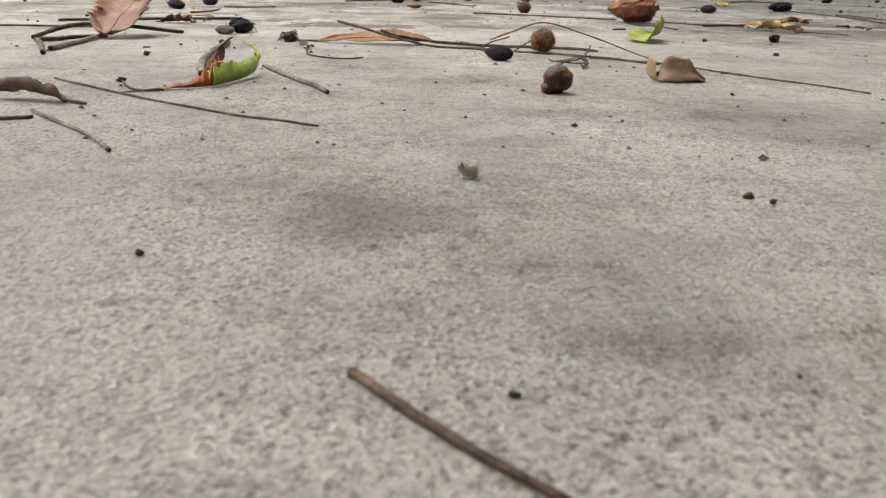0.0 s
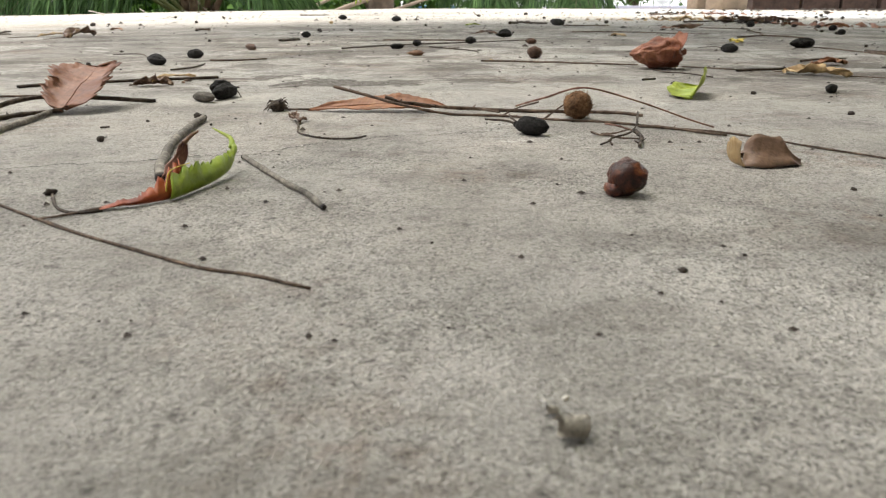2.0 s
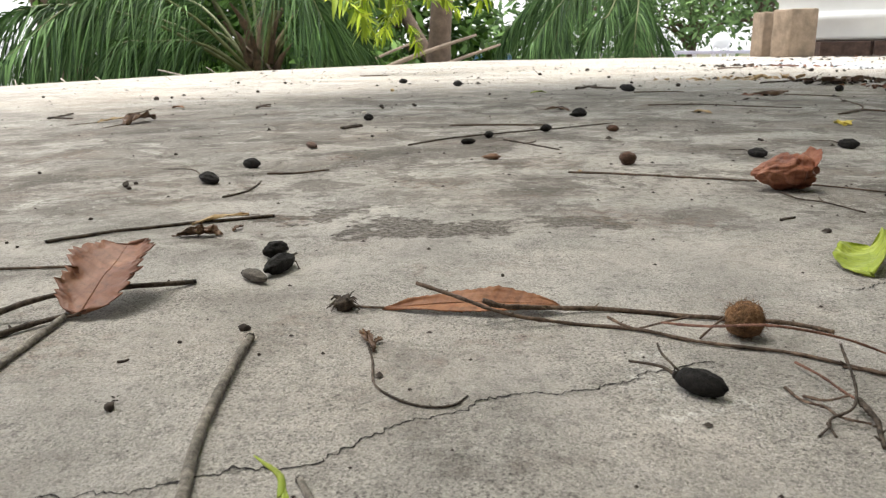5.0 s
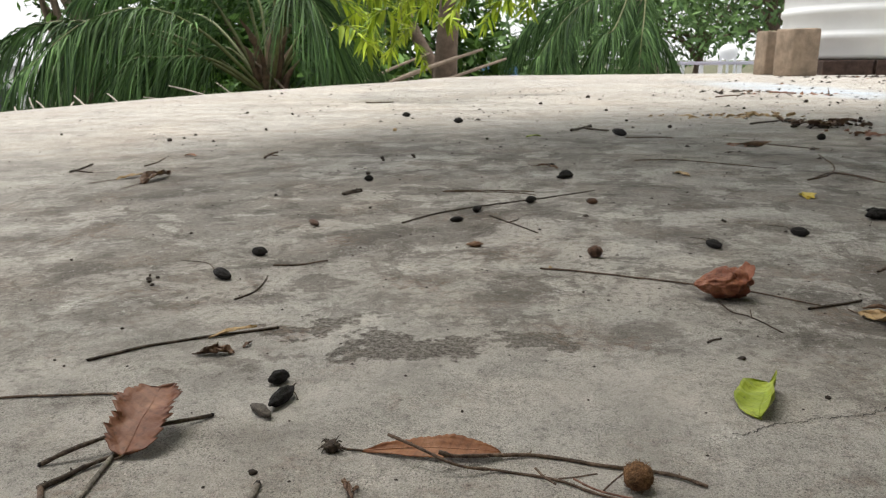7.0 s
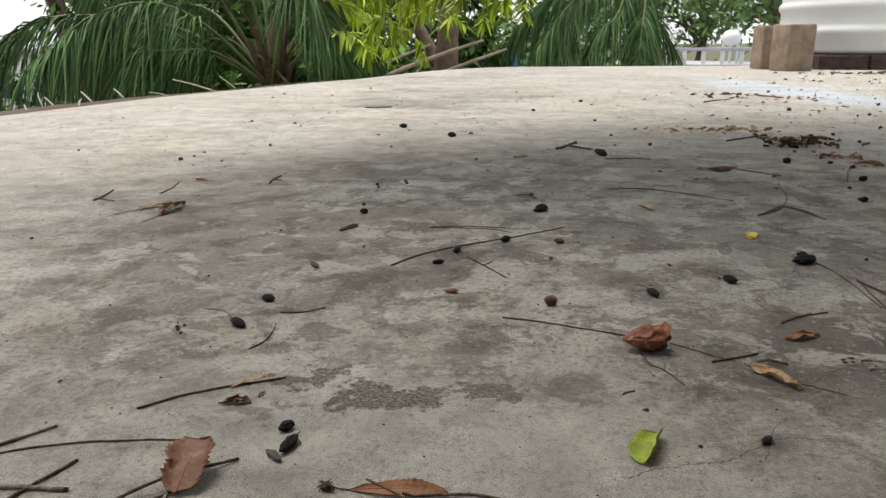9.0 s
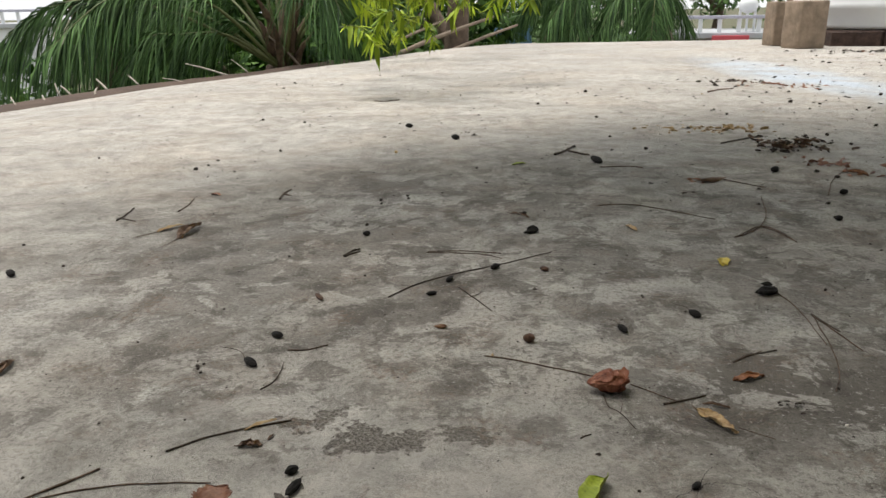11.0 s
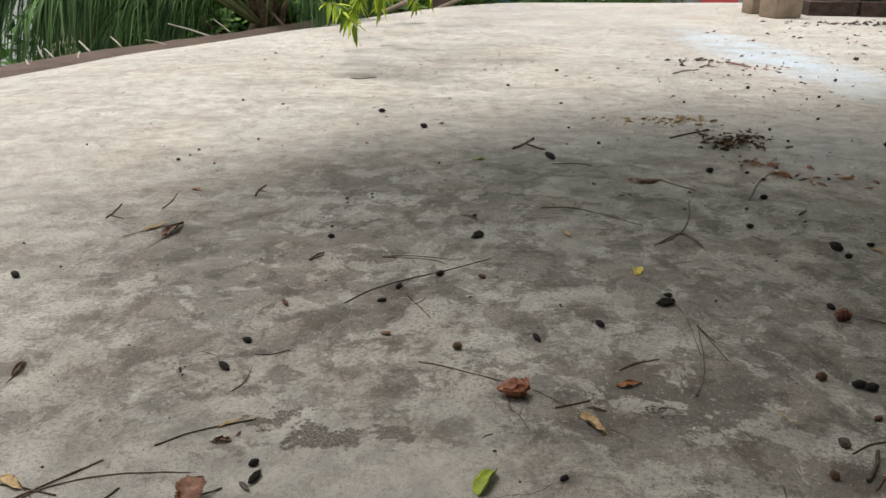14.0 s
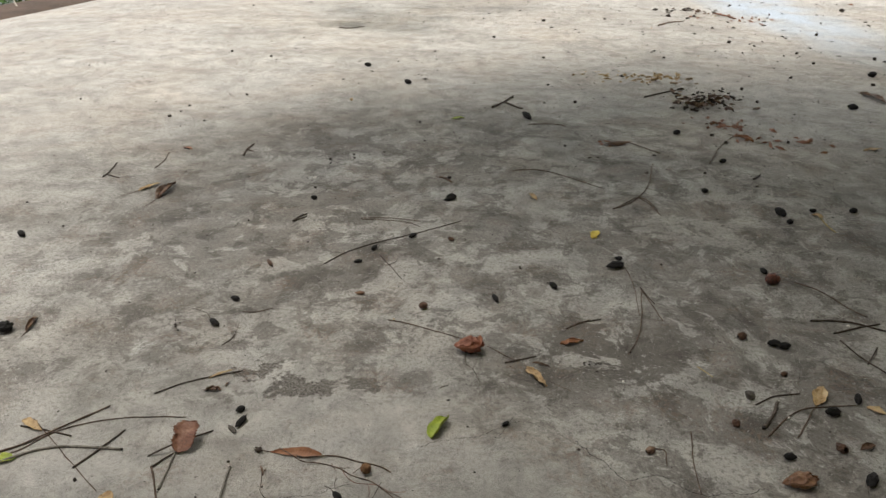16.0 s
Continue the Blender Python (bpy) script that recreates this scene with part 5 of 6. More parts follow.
stick([(-0.1238, 0.2665, 0.0009), (-0.1147, 0.2519, 0.0009), (-0.1033, 0.2322, 0.0009)], 0.0009, M_BROWN, "brown stick lying by a leaf")
stick([(-0.1064, 0.2428, 0.0009), (-0.1087, 0.2643, 0.0009), (-0.1117, 0.2886, 0.0009)], 0.0009, M_GREY, "grey stick lying by a leaf")
stick([(-0.1891, 0.2579, 0.0009), (-0.1788, 0.2804, 0.0009), (-0.169, 0.3065, 0.0009)], 0.0009, M_DARK, "dark straight stick crossing a paler one")
stick([(-0.268, 0.2461, 0.0012), (-0.2543, 0.2557, 0.0012), (-0.2344, 0.2726, 0.0012), (-0.2079, 0.2808, 0.0012), (-0.1594, 0.2831, 0.0012)], 0.0012, M_GREY, "long pale stick with a bowed end")
stick([(-0.2649, 0.301, 0.0008), (-0.2404, 0.2987, 0.0008), (-0.2135, 0.2944, 0.0008)], 0.0008, M_DARK, "short dark stick lying over thin straws")
twig([(-0.2696, 0.2625, 0.0009), (-0.2493, 0.2791, 0.0009), (-0.2307, 0.3006, 0.0009), (-0.1995, 0.3377, 0.0009)], 0.0009, M_BROWN, "thin straight brown twig")
twig([(-0.2671, 0.2589, 0.0006), (-0.2491, 0.2708, 0.0006), (-0.2325, 0.2946, 0.0006), (-0.2097, 0.3111, 0.0006), (-0.1729, 0.3242, 0.0006), (-0.1212, 0.3314, 0.0006)], 0.0006, M_BROWN, "long thin curving twig that reaches a leaf")
twig([(-0.2597, 0.3114, 0.0005), (-0.2094, 0.2743, 0.0005), (-0.1559, 0.2348, 0.0005)], 0.0005, M_BROWN, "long thin twig crossing others")
leaf((-0.2688, 0.3097), (-0.2432, 0.2973), 0.0092, M_TAN, "small tan dry leaf scrap", stalk=0.0)
leaf((-0.2618, 0.2591), (-0.2446, 0.2612), 0.0123, M_GREEN, "yellow-green leaf scrap among twigs", stalk=0)
leaf((-0.1495, 0.2322), (-0.1369, 0.224), 0.0131, M_TAN, "pale tan dry leaf scrap", stalk=0.0, cup=0.9)
crumb(-0.1801, 0.2444, 0.0038)
crumb(-0.2436, 0.3242, 0.0026)
stick([(-0.1657, 0.3607, 0.0007), (-0.1407, 0.3825, 0.0007), (-0.095, 0.4058, 0.0007)], 0.0007, M_DARK, "long straight dark stick on concrete")
leaf((-0.1200, 0.3715), (-0.1050, 0.3740), 0.0085, M_DULL, "dark curled leaf scrap beside a stick", cup=1.5, crumple=0.16, stalk=0.2, serrate=0.3)
leaf((-0.1231, 0.3899), (-0.1051, 0.4049), 0.0033, M_TAN, "narrow tan strip of bark by a stick", cup=0.8, crumple=0.04, stalk=0)
leaf((-0.1025, 0.3803), (-0.1009, 0.3869), 0.002, M_DULL, "dark curled leaf scrap beside a stick", cup=1.4, crumple=0.16, stalk=0)
heap((-0.0766, 0.2399), (-0.0724, 0.2402), 0.0017, M_CRUMB, 5, "dark crumbly scrap of rotted litter")
crumb(-0.0738, 0.2713, 0.0012)
crumb(-0.0523, 0.2653, 0.0011)
crumb(-0.0608, 0.2803, 0.0023)
twig([(-0.0829, 0.2593, 0.0002), (-0.0815, 0.26, 0.0002), (-0.081, 0.261, 0.0002)], 0.0002, M_DARK)
crumb(0.0022, 0.3273, 0.0015)
crumb(-0.0559, 0.4886, 0.0015)
crumb(-0.1731, 0.3543, 0.0014)
crumb(-0.1915, 0.468, 0.0027)
crumb(-0.2027, 0.487, 0.0023)
crack([(-0.0960, 0.1960), (-0.0840, 0.2030), (-0.0700, 0.2075), (-0.0570, 0.2092), (-0.0520, 0.2112), (-0.0460, 0.2160), (-0.0390, 0.2200), (-0.0310, 0.2222), (-0.0280, 0.2262), (-0.0210, 0.2312), (-0.0150, 0.2360), (-0.0095, 0.2412), (0.0010, 0.2480), (0.0155, 0.2504), (0.0248, 0.2542), (0.0365, 0.2624), (0.0483, 0.2677)], 0.00032)
crack([(0.0977, 0.3178), (0.1149, 0.3269), (0.1349, 0.3337), (0.1549, 0.3386), (0.1721, 0.3558), (0.186, 0.3728), (0.1946, 0.3814)], 0.0003, )
crack([(0.2496, 0.334), (0.2201, 0.3526), (0.1889, 0.3644), (0.1687, 0.3426)], 0.0003, )
# beyond the branching twigs
seed((-0.1628, 0.4909), (-0.1483, 0.4801), 0.0068, M_BLACKSEED, "black oval dried fruit with a long stalk", 0.035)
seed((-0.1573, 0.5407), (-0.1451, 0.5365), 0.0065, M_BLACKSEED, "black oval dried fruit on concrete")
twig([(-0.1336, 0.514, 0.0006), (-0.117, 0.5167, 0.0006), (-0.1011, 0.5267, 0.0006)], 0.0006, M_BROWN, "short straight brown twig")
twig([(-0.1328, 0.4465, 0.0005), (-0.1273, 0.4575, 0.0005), (-0.1264, 0.4736, 0.0005), (-0.1292, 0.4904, 0.0005)], 0.0005, M_DARK, "short curved dark twig")
nut((0.0686, 0.5463), (0.0775, 0.5522), 0.0087, M_BROWNSEED, "small round brown fruit")
crump((-0.0119, 0.571), (-0.0021, 0.5719), 0.0054, M_RUSSET, "dark split husk of a small fruit")
seed((-0.0323, 0.6472), (-0.0214, 0.6535), 0.0049, M_BLACKSEED, "thin dark dried fruit under a twig")
seed((-0.0156, 0.6829), (-0.0103, 0.6993), 0.0058, M_BLACKSEED, "dark dried fruit on a long twig")
seed((0.0292, 0.7266), (0.0382, 0.7406), 0.0066, M_BLACKSEED, "dark dried fruit on a long twig")
seed((0.0833, 0.7319), (0.0934, 0.7284), 0.006, M_BROWNSEED, "brown dried fruit at the end of a twig")
twig([(-0.0698, 0.6393, 0.0007), (-0.0493, 0.6739, 0.0007), (-0.0193, 0.7042, 0.0007), (0.0335, 0.7429, 0.0007), (0.0662, 0.7687, 0.0007), (0.0977, 0.7957, 0.0007)], 0.0007, M_DARK, "long thin curved twig with dark fruits")
twig([(-0.0518, 0.7822, 0.0005), (-0.0141, 0.7827, 0.0005), (0.0172, 0.7802, 0.0005), (0.039, 0.7674, 0.0005)], 0.0005, M_BROWN, "hair-thin brown twig")
twig([(-0.0011, 0.6725, 0.0006), (0.0177, 0.6435, 0.0006), (0.0374, 0.6124, 0.0006)], 0.0006, M_DARK, "short branching dark twig")
twig([(0.0133, 0.6471, 0.0005), (0.0212, 0.6565, 0.0005), (0.023, 0.6657, 0.0005)], 0.0005, M_DARK, "short branching dark twig")
seed((-0.1455, 0.6389), (-0.1334, 0.6225), 0.0053, M_BROWNSEED, "small brown oval dried fruit")
seed((-0.1442, 0.8452), (-0.1339, 0.846), 0.007, M_BLACKSEED, "small dark oval dried fruit")
crumb(-0.149, 0.8899, 0.0062)
crumb(-0.161, 0.9318, 0.0052, M_CHIP, "tiny pale chip of lime")
crumb(-0.1519, 1.0021, 0.0048)
crumb(-0.1164, 1.034, 0.005)
stick([(-0.1457, 0.7603, 0.001), (-0.14, 0.7706, 0.001), (-0.1329, 0.7788, 0.001)], 0.001, M_DARK, "short dark stick")
crump((0.0659, 0.8643), (0.0811, 0.8777), 0.0087, M_BLACKSEED, "dark crumpled dried fruit")
leaf((0.0435, 0.9628), (0.0679, 0.943), 0.005, M_DULL, "narrow dark dry leaf", cup=1.2, stalk=0.4)
crumb(0.2011, 0.909, 0.0044)
twig([(0.1678, 1.0126, 0.0007), (0.2109, 1.0197, 0.0007), (0.2528, 0.9994, 0.0007), (0.3198, 0.947, 0.0007)], 0.0007, M_BROWN, "long hair-thin brown twig")
twig([(0.3278, 0.8702, 0.0007), (0.3691, 0.9183, 0.0007), (0.3874, 0.8952, 0.0007), (0.3939, 0.8531, 0.0007)], 0.0007, M_BROWN, "thin forked brown twig")
twig([(0.3692, 0.9187, 0.0006), (0.3841, 0.949, 0.0006)], 0.0006, M_BROWN, "thin forked brown twig")
leaf((0.2867, 0.7835), (0.2903, 0.7607), 0.0099, M_YELLOW, "small bright yellow leaf", cup=0.6, stalk=0)
twig([(0.0364, 0.5185, 0.0006), (0.0615, 0.5128, 0.0006), (0.0974, 0.5008, 0.0006), (0.1275, 0.4902, 0.0006)], 0.0006, M_BROWN, "long straight brown stalk that reaches an orange leaf")
twig([(0.1511, 0.4812, 0.0004), (0.1654, 0.4712, 0.0004), (0.1834, 0.4569, 0.0004)], 0.0004, M_BROWN, "thin brown stalk behind an orange leaf")
twig([(0.1295, 0.4634, 0.0004), (0.1318, 0.4462, 0.0004), (0.1392, 0.4386, 0.0004), (0.1479, 0.4178, 0.0004)], 0.0004, M_DARK, "thin forked dark twig")
twig([(0.1393, 0.4371, 0.0003), (0.1426, 0.4515, 0.0003)], 0.0003, M_DARK, "thin forked dark twig")
seed((0.1531, 0.5872), (0.1596, 0.5701), 0.0062, M_BLACKSEED, "black oval dried fruit with a stalk", 0.018)
seed((0.2227, 0.6245), (0.2305, 0.61), 0.0072, M_BLACKSEED, "black oval dried fruit with a stalk", 0.022)
crump((0.2997, 0.6754), (0.3174, 0.6859), 0.0115, M_BLACKSEED, "cluster of black dried fruits on a stalk")
crump((0.3114, 0.7026), (0.3203, 0.7014), 0.007, M_BLACKSEED, "cluster of black dried fruits on a stalk")
twig([(0.3197, 0.6851, 0.0005), (0.3267, 0.6406, 0.0005), (0.3249, 0.5645, 0.0005)], 0.0005, M_BROWN, "long thin brown twig")
twig([(0.335, 0.6296, 0.0008), (0.3391, 0.611, 0.0008), (0.3459, 0.5923, 0.0008)], 0.0008, M_DARK, "dark twig lying on stained concrete")
twig([(0.2388, 0.5254, 0.0006), (0.2551, 0.5403, 0.0006), (0.268, 0.545, 0.0006), (0.2808, 0.5508, 0.0006)], 0.0006, M_DARK, "thin crooked dark twig")
leaf((0.2314, 0.4948), (0.256, 0.5031), 0.0086, M_ORANGE, "flat orange-brown dry leaf scrap", cup=0.5, stalk=0, crumple=0.10)
stick([(0.1726, 0.4534, 0.0007), (0.1877, 0.4599, 0.0007), (0.2044, 0.4685, 0.0007)], 0.0007, M_DARK, "short thick dark stick")
leaf((0.1942, 0.4471), (0.2145, 0.418), 0.0095, M_TAN, "torn tan dry leaf with a dark edge", cup=1.1, crumple=0.10, stalk=0.2)
leaf((0.2008, 0.457), (0.2179, 0.451), 0.0046, M_DULL, "dark rolled strip of dry leaf", cup=2.2, stalk=0)
twig([(0.218, 0.4267, 0.0003), (0.2285, 0.4204, 0.0003), (0.2387, 0.4143, 0.0003)], 0.0003, M_BROWN)
heap((0.2559, 0.4656), (0.268, 0.4615), 0.0065, M_CRUMB, 7, "dark mossy scrap of rotted litter")
leaf((0.1095, 0.33), (0.1223, 0.3569), 0.0193, M_GREEN, "fresh yellow-green leaf curled at its edge", cup=1.2, bend=0.03, rise=0.06, roll=-30, crumple=0.05, stalk=0.0, point=0.45)
crumb(0.1411, 0.3495, 0.0024)
stick([(0.1096, 0.4031, 0.0005), (0.1129, 0.4063, 0.0005), (0.1164, 0.408, 0.0005)], 0.0005, M_DARK, "short dark splinter")
crumb(0.1203, 0.3855, 0.0026)
seed((0.1725, 0.3532), (0.1792, 0.3604), 0.004, M_BLACKSEED, "small dark bud on the crack line")
crumb(0.481, 0.9649, 0.0079)
crumb(0.1852, 0.6604, 0.0028)
crumb(0.0427, 0.5207, 0.0029, M_TAN, "tiny tan crumb")
crumb(-0.1954, 0.4828, 0.0026)
crumb(-0.1966, 0.4746, 0.0034)
crumb(-0.2732, 0.5173, 0.0025)
crumb(-0.2257, 0.5956, 0.0027)
crumb(-0.1811, 0.3598, 0.0015)
crumb(-0.1716, 0.3992, 0.0019)
crumb(-0.2316, 0.389, 0.002)
# to the side of the first bend
leaf((-0.3822, 0.8126), (-0.3784, 0.8745), 0.0162, M_DULL, "dark brown curled dry leaf", cup=1.4, stalk=0.5, crumple=0.08)
leaf((-0.4241, 0.84), (-0.4043, 0.8716), 0.0105, M_TAN, "small tan dry leaf beside a dark one", cup=0.7, stalk=0.8)
twig([(-0.5095, 0.8872, 0.0012), (-0.513, 0.9155, 0.0012), (-0.5199, 0.953, 0.0012)], 0.0012, M_DARK, "small forked dark twig")
twig([(-0.5088, 0.8985, 0.0009), (-0.4808, 0.8869, 0.0009)], 0.0009, M_DARK, "small forked dark twig")
twig([(-0.4445, 0.9397, 0.0008), (-0.445, 0.9732, 0.0008), (-0.4545, 1.0162, 0.0008)], 0.0008, M_BROWN, "thin brown twig")
leaf((-0.4408, 1.0467), (-0.4203, 1.037), 0.0096, M_ORANGE, "small orange dry leaf scrap", stalk=0)
twig([(-0.3176, 1.019, 0.0013), (-0.3212, 1.0584, 0.0013), (-0.3184, 1.0811, 0.0013)], 0.0013, M_BROWN, "small crumpled brown twig")
twig([(-0.3204, 1.05, 0.0009), (-0.305, 1.0429, 0.0009)], 0.0009, M_BROWN, "small crumpled brown twig")
seed((-0.5152, 0.6721), (-0.4998, 0.6615), 0.0084, M_BLACKSEED, "small black dried fruit")
leaf((-0.3545, 0.4443), (-0.3609, 0.4737), 0.0121, M_DULL, "dark brown folded seed pod", cup=2.2, stalk=0.3)
crump((-0.3838, 0.4385), (-0.3739, 0.4511), 0.0156, M_BLACKSEED, "black crumpled cluster of dried fruits")
crumb(-0.5693, 0.7728, 0.0043)
crumb(-0.4675, 0.7015, 0.0039)
crumb(-0.801, 1.3193, 0.0061)
crumb(-0.5504, 1.2241, 0.0087)
crumb(-0.5427, 1.2614, 0.0055)
crumb(-0.4501, 1.4079, 0.0082)
crumb(-0.6503, 1.8439, 0.0089)
crumb(-0.521, 1.7989, 0.0086)
crumb(-0.157, 1.0215, 0.007)
crumb(-0.1206, 1.0518, 0.0053)
seed((-0.2429, 1.7311), (-0.2224, 1.7279), 0.0116, M_BLACKSEED, "small dark dried fruit")
seed((-0.1104, 1.5762), (-0.0908, 1.5572), 0.0118, M_BLACKSEED, "small dark dried fruit")
twig([(-0.4357, 2.2453, 0.0017), (-0.3967, 2.2419, 0.0017), (-0.357, 2.2794, 0.0017)], 0.0017, M_BROWN, "thin brown twig far along the roof")
crumb(-0.2045, 1.4023, 0.0079, M_TAN, "tiny tan crumb")
crumb(-0.1992, 0.4788, 0.0035)
twig([(-0.1483, 0.7612, 0.0012), (-0.143, 0.7778, 0.0012), (-0.135, 0.7891, 0.0012)], 0.0012, M_DARK, "short dark twig")
twig([(-0.0508, 0.7855, 0.0006), (-0.0093, 0.7911, 0.0006), (0.038, 0.7854, 0.0006)], 0.0006, M_BROWN, "hair-thin brown twig")
crumb(-0.029, 1.2595, 0.0061)
crumb(-0.2127, 0.7549, 0.0037)
crumb(-0.1078, 0.6985, 0.0034)
# far litter
crumb(0.0819, 2.1702, 0.0112)
crumb(0.243, 2.4885, 0.0145)
crumb(0.2341, 1.8992, 0.0085)
twig([(0.1128, 1.3863, 0.0023), (0.1362, 1.4258, 0.0023), (0.1577, 1.4858, 0.0023)], 0.0023, M_DARK, "dark forked twig among crumbs")
twig([(0.1425, 1.4282, 0.0019), (0.1684, 1.396, 0.0019), (0.1809, 1.3891, 0.0019)], 0.0019, M_DARK, "dark forked twig among crumbs")
seed((0.1811, 1.3444), (0.1992, 1.3062), 0.0124, M_BLACKSEED, "dark dried fruit by a forked twig")
crumb(0.1566, 1.4767, 0.0069)
twig([(0.1936, 1.2795, 0.0009), (0.2458, 1.2871, 0.0009), (0.2684, 1.2751, 0.0009)], 0.0009, M_BROWN)
crumb(0.2984, 1.4564, 0.0102)
crumb(0.2406, 1.6016, 0.0073)
leaf((0.0345, 1.2927), (0.0596, 1.3044), 0.0104, M_GREEN, "small pale green leaf", stalk=0)
leaf((0.34, 1.1679), (0.388, 1.1814), 0.0174, M_DULL, "dark red-brown boat-shaped dry leaf", cup=-1.4, stalk=0.1)
twig([(0.3869, 1.1927, 0.0008), (0.4118, 1.1634, 0.0008), (0.4388, 1.1357, 0.0008)], 0.0008, M_BROWN)
heap((0.5284, 1.4835), (0.6569, 1.5028), 0.0388, M_DULL, 34)
heap((0.5512, 1.4379), (0.6416, 1.5706), 0.0313, M_CRUMB, 24, "heap of blackish rotted leaf scraps")
heap((0.4398, 1.69), (0.6, 1.6916), 0.0331, M_TAN, 22, "scatter of yellowish dry leaf scraps")
heap((0.542, 1.3268), (0.6035, 1.3475), 0.0199, M_DRY, 12, "scatter of reddish dry leaf scraps")
twig([(0.4607, 1.5238, 0.0017), (0.5209, 1.5778, 0.0017), (0.5664, 1.6106, 0.0017)], 0.0017, M_DARK)
leaf((0.5996, 1.2599), (0.6294, 1.2293), 0.0174, M_ORANGE, "tan and orange dry leaf by the litter heap", cup=1.0, stalk=0.4)
twig([(0.5162, 1.0929, 0.0008), (0.5579, 1.1905, 0.0008), (0.602, 1.2647, 0.0008)], 0.0008, M_BROWN)
seed((0.4806, 1.2518), (0.4961, 1.2648), 0.0101, M_BLACKSEED, "small dark dried fruit")
crumb(0.5562, 1.2567, 0.0083)
crumb(0.5737, 1.2145, 0.0081)
seed((0.5352, 1.1005), (0.5498, 1.1084), 0.0082, M_BLACKSEED, "small dark dried fruit")
seed((0.4747, 0.9537), (0.4867, 0.9602), 0.0073, M_BLACKSEED, "small dark dried fruit")
twig([(0.5739, 1.0227, 0.0016), (0.5921, 1.0488, 0.0016)], 0.0016, M_DARK)
crumb(0.7078, 1.632, 0.0104)
crumb(0.7137, 1.5203, 0.0086)
crumb(0.6944, 1.2315, 0.0084)
crumb(0.499, 1.0439, 0.0054)
twig([(0.3248, 0.8685, 0.0008), (0.3485, 0.889, 0.0008), (0.3721, 0.9237, 0.0008), (0.3941, 0.9795, 0.0008), (0.4151, 1.0788, 0.0008)], 0.0008, M_BROWN, "thin forked curving twig")
twig([(0.3697, 0.9191, 0.0007), (0.3838, 0.8941, 0.0007), (0.3936, 0.857, 0.0007)], 0.0007, M_BROWN, "thin forked curving twig")
leaf((0.1974, 0.9124), (0.2081, 0.8862), 0.0086, M_TAN, "small tan dry leaf scrap", stalk=0.3)
seed((0.5719, 0.8933), (0.5814, 0.8695), 0.0114, M_BLACKSEED, "black dried fruit in a loose group")
seed((0.5764, 0.8518), (0.586, 0.8492), 0.0078, M_BLACKSEED, "black dried fruit in a loose group")
seed((0.6843, 0.9026), (0.6991, 0.9088), 0.0084, M_BLACKSEED, "small dark dried fruit")
leaf((0.6255, 0.8894), (0.6376, 0.8765), 0.012, M_TAN, "tan dry leaf with a pale stalk", stalk=0)
straw([(0.6343, 0.8883, 0.0011), (0.6332, 0.8518, 0.0011), (0.6382, 0.8257, 0.0011)], 0.0011, )
seed((0.624, 0.8984), (0.6363, 0.9001), 0.0063, M_BLACKSEED, "small dark dried fruit")
leaf((0.2846, 0.7615), (0.2962, 0.7871), 0.0128, M_YELLOW, "small bright yellow leaf", stalk=0)
seed((0.0667, 0.871), (0.0817, 0.8822), 0.0092, M_BLACKSEED, "small dark dried fruit")
crumb(0.0621, 0.961, 0.0074)
heap((0.7773, 2.8325), (0.8804, 2.7186), 0.0323, M_DULL, 14, "dark rotted leaves far along the roof")
twig([(0.8898, 2.7541, 0.0034), (0.9255, 2.6856, 0.0034), (0.9387, 2.6399, 0.0034)], 0.0034, M_RED)
twig([(0.6371, 2.4682, 0.0025), (0.6859, 2.5316, 0.0025), (0.7405, 2.5638, 0.0025)], 0.0025, M_DULL)
crumb(0.813, 2.2087, 0.0135)
leaf((0.9863, 1.6398), (1.0085, 1.5537), 0.027, M_DULL, "greenish dark dry leaf", cup=0.8)
seed((0.9039, 1.5016), (0.9223, 1.4865), 0.0137, M_BLACKSEED, "dark dried fruit")
seed((1.0725, 1.819), (1.0965, 1.8227), 0.0147, M_BLACKSEED, "dark dried fruit")
crumb(1.0464, 1.7203, 0.0114)
crumb(0.9801, 1.9472, 0.0093)
crumb(0.8647, 1.7686, 0.0099)
crumb(1.134, 2.3828, 0.013)
crumb(0.9755, 2.0768, 0.0098)
crumb(0.5741, 1.9534, 0.0089)
crumb(1.406, 2.9094, 0.0204)
crumb(1.1746, 2.0295, 0.0132)
crumb(0.5721, 0.9921, 0.0052)
leaf((0.8254, 1.2067), (0.8605, 1.2181), 0.0097, M_TAN, "small tan dry leaf scrap", stalk=0)
# at the end of the way
nut((0.493, 0.6575), (0.5101, 0.6669), 0.016, M_NUT, "small round reddish-brown fruit")
seed((0.4966, 0.6957), (0.502, 0.6843), 0.0067, M_BLACKSEED, "black dried fruit beside a red one")
twig([(0.5303, 0.668, 0.0007), (0.5551, 0.65, 0.0007), (0.5748, 0.6127, 0.0007), (0.5897, 0.5934, 0.0007)], 0.0007, M_BROWN, "long thin brown twig")
stick([(0.5214, 0.5769, 0.0011), (0.5502, 0.5805, 0.0011), (0.5736, 0.5763, 0.0011), (0.6022, 0.5637, 0.0011)], 0.0011, M_DARK, "dark crossed stick")
stick([(0.5387, 0.5534, 0.001), (0.5707, 0.569, 0.001), (0.597, 0.5793, 0.001)], 0.001, M_DARK, "dark crossed stick")
crumb(0.5596, 0.5706, 0.0044, M_CHIP, "tiny white chip")
stick([(0.5403, 0.5394, 0.0008), (0.5488, 0.5117, 0.0008), (0.5649, 0.4839, 0.0008)], 0.0008, M_DARK, "dark forked stick")
